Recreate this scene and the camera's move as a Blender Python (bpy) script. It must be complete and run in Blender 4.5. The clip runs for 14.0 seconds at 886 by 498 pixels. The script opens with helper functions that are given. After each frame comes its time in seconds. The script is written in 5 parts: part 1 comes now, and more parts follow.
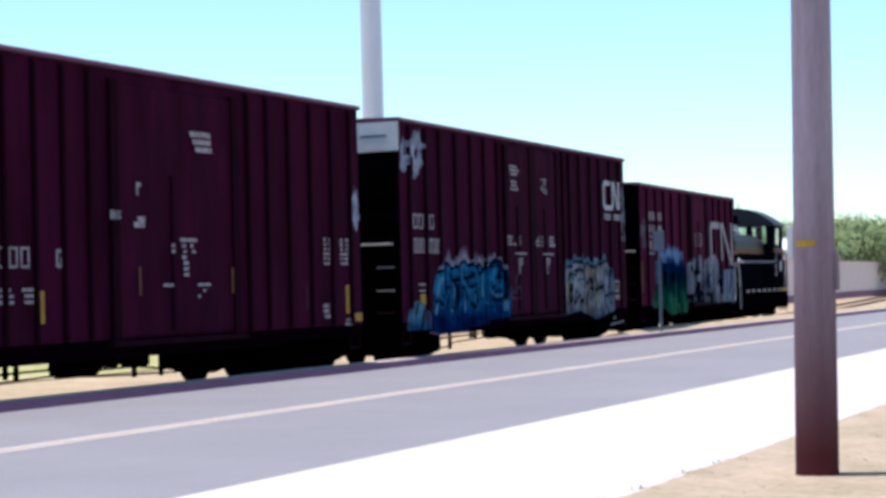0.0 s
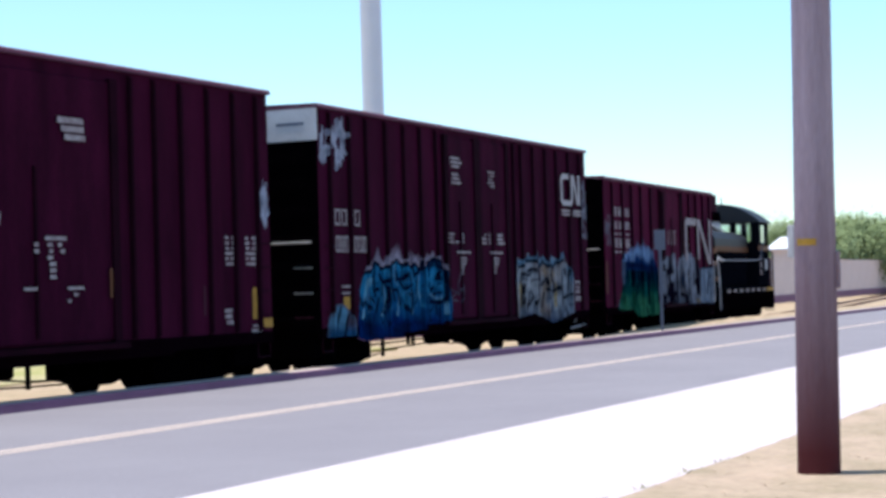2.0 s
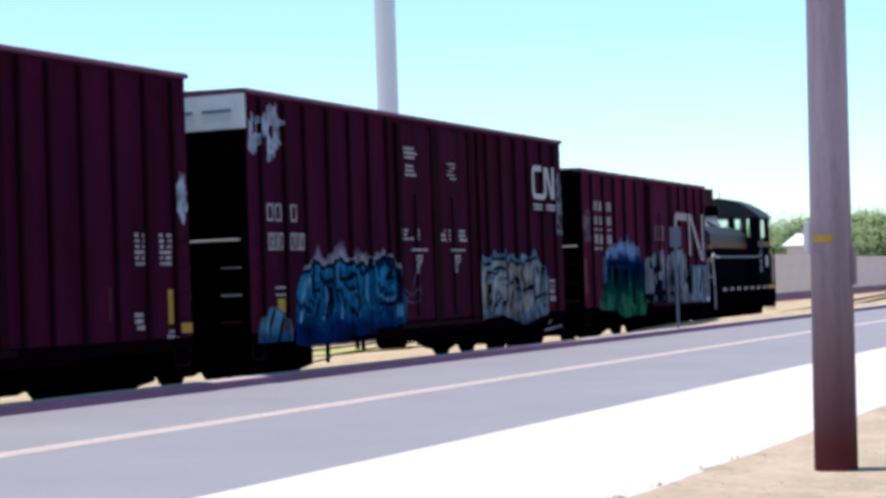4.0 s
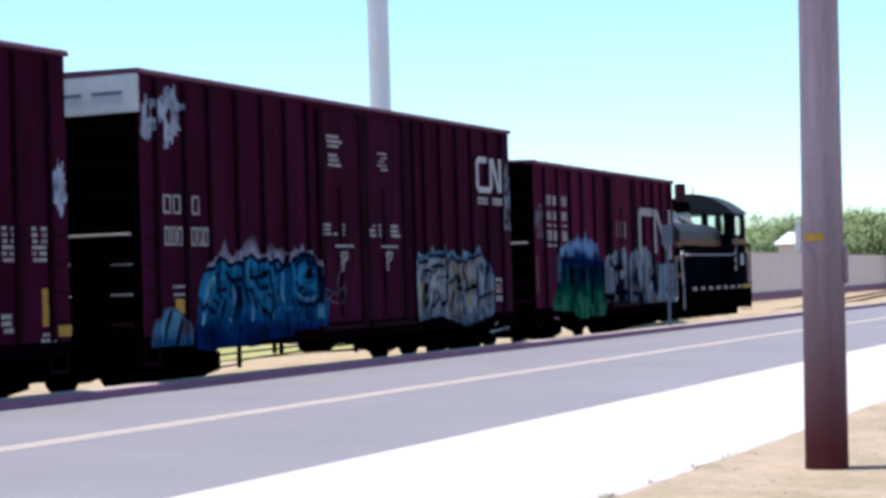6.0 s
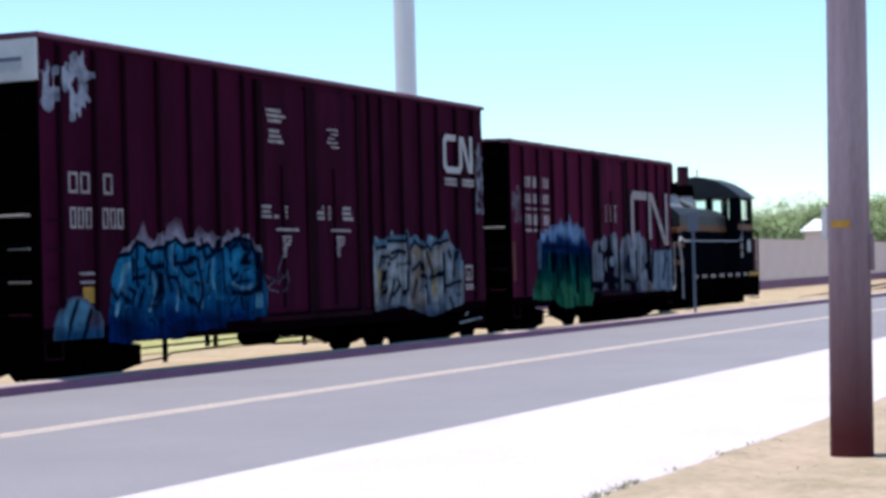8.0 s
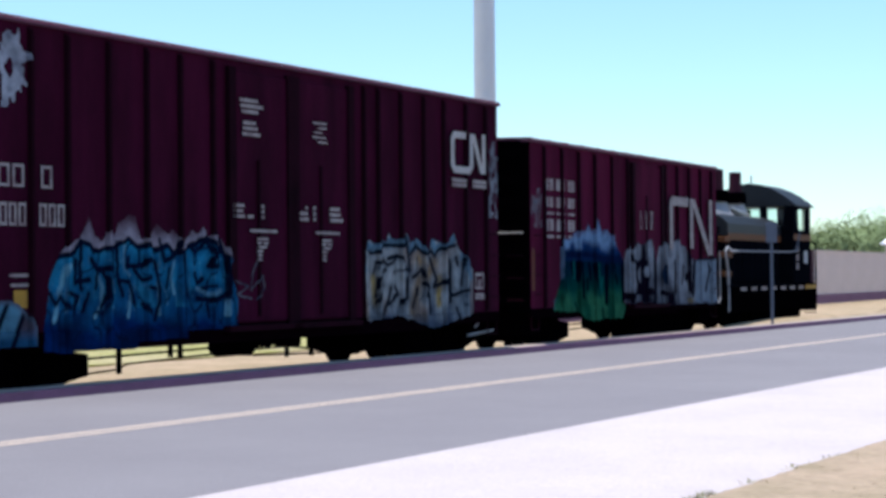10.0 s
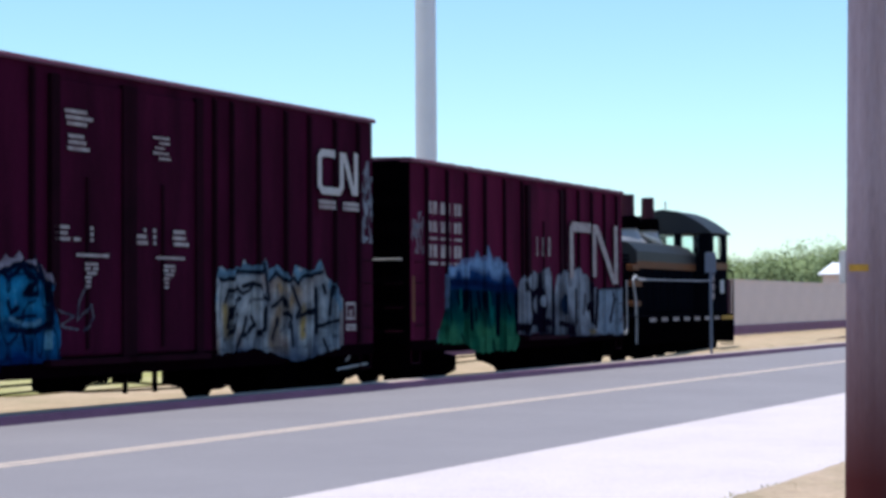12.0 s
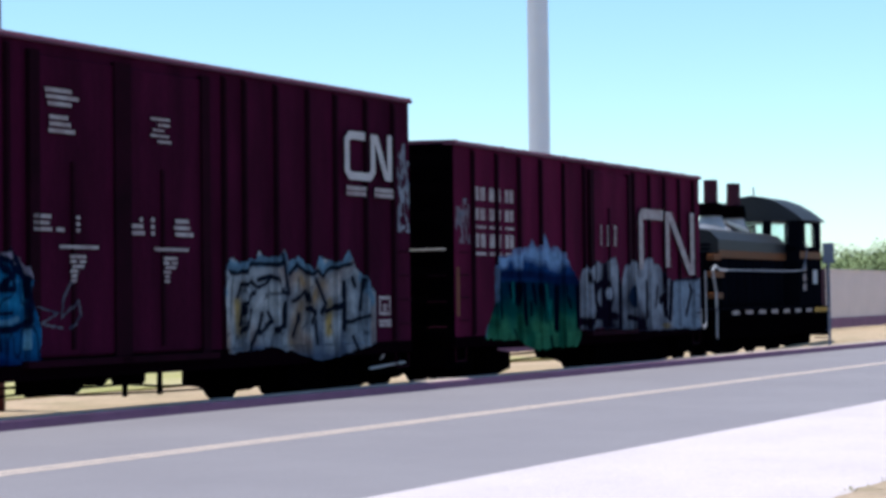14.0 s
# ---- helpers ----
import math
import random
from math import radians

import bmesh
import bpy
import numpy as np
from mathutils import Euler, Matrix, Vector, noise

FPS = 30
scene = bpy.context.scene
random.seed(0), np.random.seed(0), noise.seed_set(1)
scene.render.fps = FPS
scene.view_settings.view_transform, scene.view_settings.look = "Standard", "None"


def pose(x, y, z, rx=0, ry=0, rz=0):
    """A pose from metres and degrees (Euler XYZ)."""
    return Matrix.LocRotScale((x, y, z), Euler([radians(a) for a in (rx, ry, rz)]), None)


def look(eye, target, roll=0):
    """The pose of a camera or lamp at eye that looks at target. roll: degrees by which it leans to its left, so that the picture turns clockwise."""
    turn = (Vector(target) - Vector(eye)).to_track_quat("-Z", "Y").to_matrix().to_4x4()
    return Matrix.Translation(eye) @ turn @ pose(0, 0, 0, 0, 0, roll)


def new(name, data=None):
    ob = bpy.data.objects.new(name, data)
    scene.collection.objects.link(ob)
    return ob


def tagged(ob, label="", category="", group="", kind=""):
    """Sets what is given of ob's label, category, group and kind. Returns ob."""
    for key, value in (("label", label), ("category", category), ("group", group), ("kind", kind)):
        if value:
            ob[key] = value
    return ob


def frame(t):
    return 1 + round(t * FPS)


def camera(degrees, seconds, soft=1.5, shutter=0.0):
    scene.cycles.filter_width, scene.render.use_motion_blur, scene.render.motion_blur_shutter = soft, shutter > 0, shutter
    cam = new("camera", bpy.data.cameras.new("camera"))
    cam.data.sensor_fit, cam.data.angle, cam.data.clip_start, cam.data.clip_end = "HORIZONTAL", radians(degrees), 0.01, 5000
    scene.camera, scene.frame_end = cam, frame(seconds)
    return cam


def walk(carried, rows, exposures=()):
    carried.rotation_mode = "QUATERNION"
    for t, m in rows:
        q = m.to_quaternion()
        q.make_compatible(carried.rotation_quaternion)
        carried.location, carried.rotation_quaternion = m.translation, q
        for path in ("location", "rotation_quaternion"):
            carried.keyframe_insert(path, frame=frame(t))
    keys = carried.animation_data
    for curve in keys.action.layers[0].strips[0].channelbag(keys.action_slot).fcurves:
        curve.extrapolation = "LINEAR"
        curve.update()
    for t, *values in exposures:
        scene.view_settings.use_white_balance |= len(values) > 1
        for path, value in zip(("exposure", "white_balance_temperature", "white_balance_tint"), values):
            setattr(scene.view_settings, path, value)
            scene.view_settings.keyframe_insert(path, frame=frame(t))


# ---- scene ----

# x runs along the railway, y towards it, z = 0 is about the top of the kerb
EYE = Vector((0.0, 0.0, 1.4))
cam = camera(28.2, 14.0, soft=3.55)
# seconds, heading from +x, pitch, lean of the picture
VIEW = [
    (0.0, 28.29, 1.26, 1.47), (0.5, 28.47, 1.20, 1.15), (1.0, 28.70, 1.08, 1.23), (1.5, 28.70, 0.96, 1.23),
    (2.0, 28.32, 1.26, 1.69), (4.3, 28.84, 1.21, 1.96), (4.5, 28.43, 1.18, 2.18), (5.0, 28.38, 1.30, 2.37),
    (5.5, 28.33, 1.09, 2.21), (6.0, 28.56, 1.12, 1.74), (6.5, 29.75, 0.95, 1.55), (7.0, 29.90, 0.46, 1.62),
    (7.5, 29.63, 0.58, 1.78), (8.0, 29.39, 0.67, 1.50), (10.5, 32.13, 0.94, 0.45), (11.0, 31.22, 1.30, 0.14),
    (11.5, 31.21, 1.44, -0.48), (11.8, 30.96, 2.38, 0.64), (12.0, 29.93, 1.85, 0.39), (12.1, 28.66, 1.43, 1.29),
    (12.3, 30.92, 0.92, 1.35), (12.5, 32.01, 0.42, 1.24), (13.0, 32.98, 0.62, 1.11), (13.5, 32.82, 0.89, 0.82),
    (14.0, 33.63, 1.66, 0.72),
]


def aim(yaw, pitch, roll):
    y, p = radians(yaw), radians(pitch)
    return look(EYE, EYE + Vector((math.cos(p) * math.cos(y), math.cos(p) * math.sin(y), math.sin(p))), -roll)


walk(cam, [(t, aim(a, b, c)) for t, a, b, c in VIEW], [(0.0, 0.97, 6080, 11), (6.0, 0.97, 6080, 11), (8.0, 0.88, 6080, 11), (10.5, 0.72, 6040, 10), (12.0, 0.70, 6040, 10), (12.5, 0.80, 6040, 10), (13.5, 0.79, 6040, 10), (14.0, 0.74, 6040, 10)])

# how far the train still has to go to its place at 7.5 s
GONE = [
    (0.0, 11.827), (0.5, 10.916), (1.0, 10.016), (1.5, 9.133), (2.0, 8.303), (4.3, 4.768), (4.5, 4.471),
    (5.0, 3.740), (5.5, 3.018), (6.0, 2.281), (6.5, 1.537), (7.0, 0.784), (7.5, 0.000), (8.0, -0.780),
    (10.5, -4.677), (11.0, -5.378), (11.5, -6.058), (11.8, -6.459), (12.0, -6.727), (12.1, -6.861), (12.3, -7.132),
    (12.5, -7.409), (13.0, -8.111), (13.5, -8.810), (14.0, -9.517),
]
RAIL = -0.28  # the railway lies lower than the kerb
SIDE, BEND, BEND_FROM, STRAIGHT_FROM = 16.92, 0.0018038, -5.094, 95.0
ROAD = 0.0526  # the road's slope against x


def along(s, across=0.0):
    """Place and heading on the curved railway, s metres along, across metres beyond the near side of the cars."""
    a = BEND * max(0.0, min(s, STRAIGHT_FROM) - BEND_FROM)
    x = BEND_FROM + math.sin(a) / BEND if a > 0 else s
    y = SIDE + ((1 - math.cos(a)) / BEND if a > 0 else 0.0)
    on = max(0.0, s - STRAIGHT_FROM)
    x, y = x + on * math.cos(a), y + on * math.sin(a)
    return x - across * math.sin(a), y + across * math.cos(a), a


# ---- light ----
SUN_AZ, SUN_EL = 118.0, 85.5
world = bpy.data.worlds.new("sky")
scene.world = world
world.use_nodes = True
wn = world.node_tree.nodes
sky = wn.new("ShaderNodeTexSky")
sky.sky_type, sky.sun_disc = "NISHITA", False
sky.sun_elevation, sky.sun_rotation = radians(SUN_EL), radians(90 - SUN_AZ)
sky.air_density, sky.dust_density, sky.ozone_density = 1.0, 0.3, 1.5
wn["Background"].inputs["Strength"].default_value = 0.11
tint = wn.new("ShaderNodeMix")
tint.data_type, tint.blend_type = "RGBA", "MULTIPLY"
tint.inputs["Factor"].default_value, tint.inputs["B"].default_value = 1.0, (0.88, 1.03, 1.05, 1)
world.node_tree.links.new(sky.outputs[0], tint.inputs["A"])
world.node_tree.links.new(tint.outputs["Result"], wn["Background"].inputs["Color"])
sun = new("sun", bpy.data.lights.new("sun", "SUN"))
sun.data.energy, sun.data.angle, sun.data.color = 4.2, radians(0.5), (1.0, 0.95, 0.88)
sd = Vector((math.cos(radians(SUN_AZ)) * math.cos(radians(SUN_EL)), math.sin(radians(SUN_AZ)) * math.cos(radians(SUN_EL)), math.sin(radians(SUN_EL))))
sun.matrix_world = look(sd * 200, (0, 0, 0))


# ---- materials ----
def mat(name, colour, rough=0.8, metal=0.0, other=None, scale=3.0, amount=0.5, fine=40.0, bump=0.2, stretch=(1, 1, 1), attribute="", gloss=0.5):
    """A surface with two scales of variation between colour and other, and fine relief."""
    m = bpy.data.materials.new(name)
    m.use_nodes = True
    nt, b = m.node_tree, m.node_tree.nodes["Principled BSDF"]
    L = nt.links.new
    tc = nt.nodes.new("ShaderNodeTexCoord")
    mp = nt.nodes.new("ShaderNodeMapping")
    mp.inputs["Scale"].default_value = stretch
    L(tc.outputs["Object"], mp.inputs["Vector"])
    big, small = nt.nodes.new("ShaderNodeTexNoise"), nt.nodes.new("ShaderNodeTexNoise")
    big.inputs["Scale"].default_value, big.inputs["Detail"].default_value, big.inputs["Roughness"].default_value = scale, 6, 0.62
    small.inputs["Scale"].default_value, small.inputs["Detail"].default_value = fine, 4
    L(mp.outputs[0], big.inputs["Vector"])
    L(mp.outputs[0], small.inputs["Vector"])
    ramp = nt.nodes.new("ShaderNodeValToRGB")
    ramp.color_ramp.elements[0].position, ramp.color_ramp.elements[1].position = 0.38, 0.68
    L(big.outputs["Fac"], ramp.inputs["Fac"])
    mix = nt.nodes.new("ShaderNodeMix")
    mix.data_type = "RGBA"
    other = other or tuple(c * 0.55 for c in colour)
    if attribute:
        at = nt.nodes.new("ShaderNodeAttribute")
        at.attribute_name = attribute
        L(at.outputs["Color"], mix.inputs["A"])
    else:
        mix.inputs["A"].default_value = (*colour, 1)
    mix.inputs["B"].default_value = (*other, 1)
    f = nt.nodes.new("ShaderNodeMath")
    f.operation = "MULTIPLY"
    f.inputs[1].default_value = amount
    L(ramp.outputs[0], f.inputs[0])
    L(f.outputs[0], mix.inputs["Factor"])
    mul = nt.nodes.new("ShaderNodeMix")
    mul.data_type, mul.blend_type = "RGBA", "OVERLAY"
    mul.inputs["Factor"].default_value = 0.35
    L(mix.outputs["Result"], mul.inputs["A"])
    L(small.outputs["Fac"], mul.inputs["B"])
    L(mul.outputs["Result"], b.inputs["Base Color"])
    b.inputs["Roughness"].default_value, b.inputs["Metallic"].default_value = rough, metal
    b.inputs["Specular IOR Level"].default_value = gloss
    if bump:
        bp = nt.nodes.new("ShaderNodeBump")
        bp.inputs["Strength"].default_value, bp.inputs["Distance"].default_value = bump, 0.02
        L(small.outputs["Fac"], bp.inputs["Height"])
        L(bp.outputs[0], b.inputs["Normal"])
    return m


M_RED = mat("weathered oxide red paint", (0.038, 0.003, 0.0165), 0.85, other=(0.0085, 0.0008, 0.0045), scale=0.9, amount=0.7, fine=25, bump=0.08, stretch=(1.6, 1, 0.35), gloss=0.12)
M_RED2 = mat("faded oxide red paint", (0.069, 0.005, 0.0245), 0.85, other=(0.022, 0.002, 0.01), scale=1.1, amount=0.7, fine=25, bump=0.08, stretch=(1.6, 1, 0.35), gloss=0.12)
# shade along ribs and door posts is put into this darker red
M_RIB = mat("shade-darkened oxide red paint", (0.013, 0.0014, 0.006), 0.85, other=(0.0045, 0.0009, 0.0028), scale=1.5, amount=0.7, bump=0.08, gloss=0.12)
M_ROOF = mat("sun-worn red roof paint", (0.075, 0.01, 0.034), 0.8, other=(0.045, 0.007, 0.02), scale=1.2)
# base colour set below real steel so the shaded ends and underframe render black
M_BLACK = mat("near-black steel", (0.0008, 0.0006, 0.001), 0.9, other=(0.0012, 0.0008, 0.0012), scale=2.5, gloss=0.08)
# side sills much darker than the walls above them
M_SILL = mat("near-black side sill paint", (0.0028, 0.0009, 0.0022), 0.85, other=(0.0012, 0.0006, 0.001), scale=2.0, gloss=0.05)
M_WHITE = mat("dirty white paint", (0.5, 0.49, 0.49), 0.6, other=(0.33, 0.32, 0.33), scale=1.5, amount=0.5)
M_STENCIL = mat("weathered white stencil paint", (0.3, 0.27, 0.27), 0.7, other=(0.12, 0.06, 0.07), scale=6, amount=0.7)
M_PANEL = mat("greyed white paint", (0.3, 0.3, 0.33), 0.6, other=(0.2, 0.2, 0.22), scale=1.5, amount=0.5)
M_SIGN = mat("grey sign metal", (0.1, 0.115, 0.16), 0.6, scale=3, amount=0.3)
M_EMBLEM = mat("white emblem paint", (0.38, 0.36, 0.36), 0.7, other=(0.26, 0.22, 0.23), scale=4, amount=0.5)
M_YELLOW = mat("faded yellow paint", (0.35, 0.2, 0.035), 0.65, other=(0.17, 0.09, 0.03), scale=5, amount=0.6)
M_STEEL = mat("bare worn steel", (0.45, 0.43, 0.42), 0.4, 0.8, scale=4)
M_SPRAY = mat("spray paint", (0.5, 0.5, 0.5), 0.55, other=(0.0012, 0.001, 0.0022), scale=3.5, amount=0.45, fine=18, bump=0.05, attribute="paint", gloss=0.2)
M_ASPHALT = mat("grey worn asphalt", (0.168, 0.156, 0.17), 0.85, other=(0.196, 0.183, 0.196), scale=0.35, amount=0.6, fine=60, bump=0.3)
M_LINE = mat("worn yellow road paint", (0.43, 0.34, 0.28), 0.75, other=(0.27, 0.23, 0.22), scale=5, amount=0.6)
M_CONCRETE = mat("sunlit pale concrete", (0.42, 0.365, 0.37), 0.85, other=(0.35, 0.3, 0.305), scale=0.8, amount=0.5, fine=50, bump=0.25)
M_COPING = mat("weathered tan concrete", (0.31, 0.255, 0.225), 0.9, other=(0.22, 0.18, 0.15), scale=1.0, amount=0.6, fine=40, bump=0.25)
M_KERB = mat("stained concrete kerb", (0.17, 0.075, 0.14), 0.9, other=(0.12, 0.055, 0.1), scale=1.5, amount=0.7)
M_DIRT = mat("dry straw-coloured grass and dirt", (0.35, 0.258, 0.175), 0.95, other=(0.21, 0.172, 0.1), scale=0.9, amount=0.75, fine=8, bump=0.6)
M_LAWN = mat("parched lawn", (0.325, 0.245, 0.18), 0.95, other=(0.2, 0.165, 0.105), scale=1.3, amount=0.75, fine=14, bump=0.8)
M_BLADE = mat("dry grass blades", (0.34, 0.26, 0.18), 0.9, other=(0.24, 0.2, 0.12), scale=1.2, amount=0.8)
M_FIELD = mat("patchy green grass", (0.22, 0.21, 0.05), 0.95, other=(0.36, 0.29, 0.17), scale=0.4, amount=0.8, fine=10, bump=0.6)
M_WEED = mat("green weeds", (0.34, 0.31, 0.2), 0.85, scale=3)
M_RAIL = mat("rusty rail steel", (0.16, 0.075, 0.05), 0.7, 0.3, scale=6)
M_POLE = mat("weathered creosote pole wood", (0.25, 0.19, 0.225), 0.9, other=(0.42, 0.34, 0.4), scale=2.0, amount=0.5, fine=30, bump=0.5, stretch=(5, 5, 0.35))


def stained_foot(m, colour, low, high):
    """Let colour soak the wood from the ground up to about high metres."""
    nt, b = m.node_tree, m.node_tree.nodes["Principled BSDF"]
    xyz, rng, mix, tc = [nt.nodes.new(n) for n in ("ShaderNodeSeparateXYZ", "ShaderNodeMapRange", "ShaderNodeMix", "ShaderNodeTexCoord")]
    mix.data_type = "RGBA"
    rng.inputs["From Min"].default_value, rng.inputs["From Max"].default_value = low, high
    old = b.inputs["Base Color"].links[0].from_socket
    nt.links.new(tc.outputs["Object"], xyz.inputs[0])
    nt.links.new(xyz.outputs["Z"], rng.inputs["Value"])
    nt.links.new(rng.outputs[0], mix.inputs["Factor"])
    mix.inputs["A"].default_value = (*colour, 1)
    nt.links.new(old, mix.inputs["B"])
    nt.links.new(mix.outputs["Result"], b.inputs["Base Color"])


stained_foot(M_POLE, (0.07, 0.014, 0.016), 0.15, 2.3)
M_POLE.node_tree.nodes["Principled BSDF"].inputs["Specular IOR Level"].default_value = 0.15
M_TOWER = mat("pale grey steel", (0.6, 0.6, 0.66), 0.5, scale=0.5, amount=0.15)
M_WALL = mat("pinkish concrete wall", (0.6, 0.485, 0.465), 0.9, other=(0.49, 0.4, 0.385), scale=0.4, amount=0.6)
M_LEAF = mat("tree leaves", (0.21, 0.26, 0.125), 0.9, other=(0.17, 0.215, 0.1), scale=0.5, amount=0.8, gloss=0.08)
M_BARK = mat("bark", (0.12, 0.09, 0.06), 0.9)
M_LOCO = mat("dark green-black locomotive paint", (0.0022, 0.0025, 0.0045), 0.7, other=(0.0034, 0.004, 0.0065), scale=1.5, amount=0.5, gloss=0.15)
# hood top and cab roof a few times paler than the body paint
M_LOCOTOP = mat("paler grey-green hood paint", (0.008, 0.0095, 0.014), 0.6, other=(0.005, 0.006, 0.009), scale=1.5, amount=0.5, gloss=0.3)
M_ORANGE = mat("dull orange stripe paint", (0.12, 0.045, 0.018), 0.6, other=(0.07, 0.03, 0.015), scale=3, amount=0.6)
M_RUST = mat("rusty red iron", (0.045, 0.012, 0.022), 0.8, scale=4)
for m in (M_RED, M_RED2, M_STENCIL, M_EMBLEM, M_YELLOW, M_ORANGE, M_RUST, M_ASPHALT, M_DIRT, M_LAWN, M_BLADE):
    m.node_tree.nodes["Principled BSDF"].inputs["Specular IOR Level"].default_value = 0.08
for m in (M_RED, M_RED2, M_RIB, M_SPRAY, M_LEAF):
    m.node_tree.nodes["Principled BSDF"].inputs["Specular IOR Level"].default_value = 0.03
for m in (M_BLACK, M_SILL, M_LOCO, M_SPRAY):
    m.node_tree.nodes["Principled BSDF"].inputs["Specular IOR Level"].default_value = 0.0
M_GLASS = bpy.data.materials.new("window glass")
M_GLASS.use_nodes = True
_g = M_GLASS.node_tree.nodes["Principled BSDF"]
_g.inputs["Base Color"].default_value, _g.inputs["Roughness"].default_value = (0.85, 0.95, 0.95, 1), 0.03
_g.inputs["Transmission Weight"].default_value = 1.0


# ---- mesh helpers ----
def mesh_of(bm, name):
    me = bpy.data.meshes.new(name)
    bm.to_mesh(me)
    bm.free()
    return me


def part(name, bm, material, parent=None, label="", m=None):
    me = mesh_of(bm, name) if isinstance(bm, bmesh.types.BMesh) else bm
    if not me.materials:
        me.materials.append(material)
    ob = new(name, me)
    ob.parent = parent
    if m is not None:
        ob.matrix_basis = m
    return tagged(ob, label)


def add_box(bm, x0, x1, y0, y1, z0, z1, bevel=0.0):
    vs = [bm.verts.new(c) for c in ((x0, y0, z0), (x1, y0, z0), (x1, y1, z0), (x0, y1, z0), (x0, y0, z1), (x1, y0, z1), (x1, y1, z1), (x0, y1, z1))]
    fs = [bm.faces.new([vs[i] for i in q]) for q in ((3, 2, 1, 0), (4, 5, 6, 7), (0, 1, 5, 4), (1, 2, 6, 5), (2, 3, 7, 6), (3, 0, 4, 7))]
    if bevel:
        es = list({e for f in fs for e in f.edges})
        bmesh.ops.bevel(bm, geom=es, offset=bevel, segments=2, affect="EDGES", profile=0.5)


def box(x0, x1, y0, y1, z0, z1, bevel=0.0):
    bm = bmesh.new()
    add_box(bm, x0, x1, y0, y1, z0, z1, bevel)
    return bm


def add_rod(bm, a, b, r, n=10, r2=None):
    a, b = Vector(a), Vector(b)
    q = (b - a).to_track_quat("Z", "Y").to_matrix().to_4x4()
    bmesh.ops.create_cone(bm, cap_ends=True, segments=n, radius1=r, radius2=r if r2 is None else r2, depth=(b - a).length, matrix=Matrix.Translation((a + b) / 2) @ q)


def rod(a, b, r, n=10, r2=None):
    bm = bmesh.new()
    add_rod(bm, a, b, r, n, r2)
    return bm


def tube(points, r, n=8):
    bm = bmesh.new()
    for a, b in zip(points, points[1:]):
        add_rod(bm, a, b, r, n)
    return bm


def extrude_profile(pts, x0, x1):
    """A closed outline of (y, z) drawn out along x."""
    bm = bmesh.new()
    a = [bm.verts.new((x0, y, z)) for y, z in pts]
    b = [bm.verts.new((x1, y, z)) for y, z in pts]
    n = len(pts)
    for i in range(n):
        bm.faces.new((a[i], a[(i + 1) % n], b[(i + 1) % n], b[i]))
    bm.faces.new(a[::-1])
    bm.faces.new(b)
    bmesh.ops.recalc_face_normals(bm, faces=bm.faces)
    return bm


def thing(name, label, category, group="", kind=""):
    return tagged(new(name), label, category, group, kind)


def strip(name, y_near, y_far, z_top, z_low, x0, x1, material, label, category, n=80, worn=0.0):
    """A slab of ground along the road between two lines that run with it; worn rounds off its near edge by that much."""
    bm = bmesh.new()
    rows = []
    for i in range(n + 1):
        x = x0 + (x1 - x0) * i / n
        rows.append([bm.verts.new((x, y_near + ROAD * x, z_low)), bm.verts.new((x, y_near + ROAD * x, z_top - worn)), bm.verts.new((x, y_near + 2 * worn + 0.01 + ROAD * x, z_top)), bm.verts.new((x, y_far + ROAD * x, z_top)), bm.verts.new((x, y_far + ROAD * x, z_low))])
    for a, b in zip(rows, rows[1:]):
        for j in range(4):
            bm.faces.new((a[j], b[j], b[j + 1], a[j + 1]))
    bm.faces.new(rows[0])
    bm.faces.new(rows[-1][::-1])
    bmesh.ops.recalc_face_normals(bm, faces=bm.faces)
    return tagged(part(name, bm, material), label, category, kind="structure")


# ---- ground ----
bm = bmesh.new()
bmesh.ops.create_grid(bm, x_segments=40, y_segments=40, size=2500, matrix=Matrix.Translation((0, 0, -0.45)))
tagged(part("ground", bm, M_DIRT), "flat dry straw-coloured ground out to the horizon", "ground", kind="structure")
strip("road", 7.1, 16.1, -0.17, -0.44, -120, 600, M_ASPHALT, "grey worn asphalt two-lane road", "road")


def verge():
    """Ground behind the kerb: it dips to the railway, and further on a low bank of dry grass lies between kerb and rails."""
    bm = bmesh.new()
    xs = [-120, -60, -20] + [i * 0.8 for i in range(0, 160)] + [140, 170, 220, 300, 420, 600]
    vs = [0.0, 0.12, 0.25, 0.4, 0.55, 0.7, 0.85, 1.0, 1.2, 1.45, 1.8, 2.4, 3.2, 4.5, 7, 12, 25, 60, 330]
    rows = []
    for x in xs:
        k = min(1.0, max(0.0, (x - 36) / 16))
        k = k * k * (3 - 2 * k)
        row = []
        for v in vs:
            wide = 0.5 + 0.25 * k
            z = -0.34 + (0.4 * k * math.exp(-((v - 0.6) / wide) ** 2) if v < 3 else 0)
            z -= 0.1 * k * min(1.0, max(0.0, (v - 2.0) / 1.0))
            z += 0.022 * (noise.noise((x * 0.7, v * 1.3, 0)) + 0.5 * noise.noise((x * 2.1, v * 4, 3))) * (v > 0.1)
            row.append(bm.verts.new((x, 16.505 + ROAD * x + v, min(z, 0.16))))
        rows.append(row)
    for p, q in zip(rows, rows[1:]):
        for j in range(len(vs) - 1):
            bm.faces.new((p[j], q[j], q[j + 1], p[j + 1])).smooth = True
    bmesh.ops.recalc_face_normals(bm, faces=bm.faces)
    tagged(part("verge", bm, M_DIRT), "dry grass verge between the kerb and the railway", "ground", kind="structure")


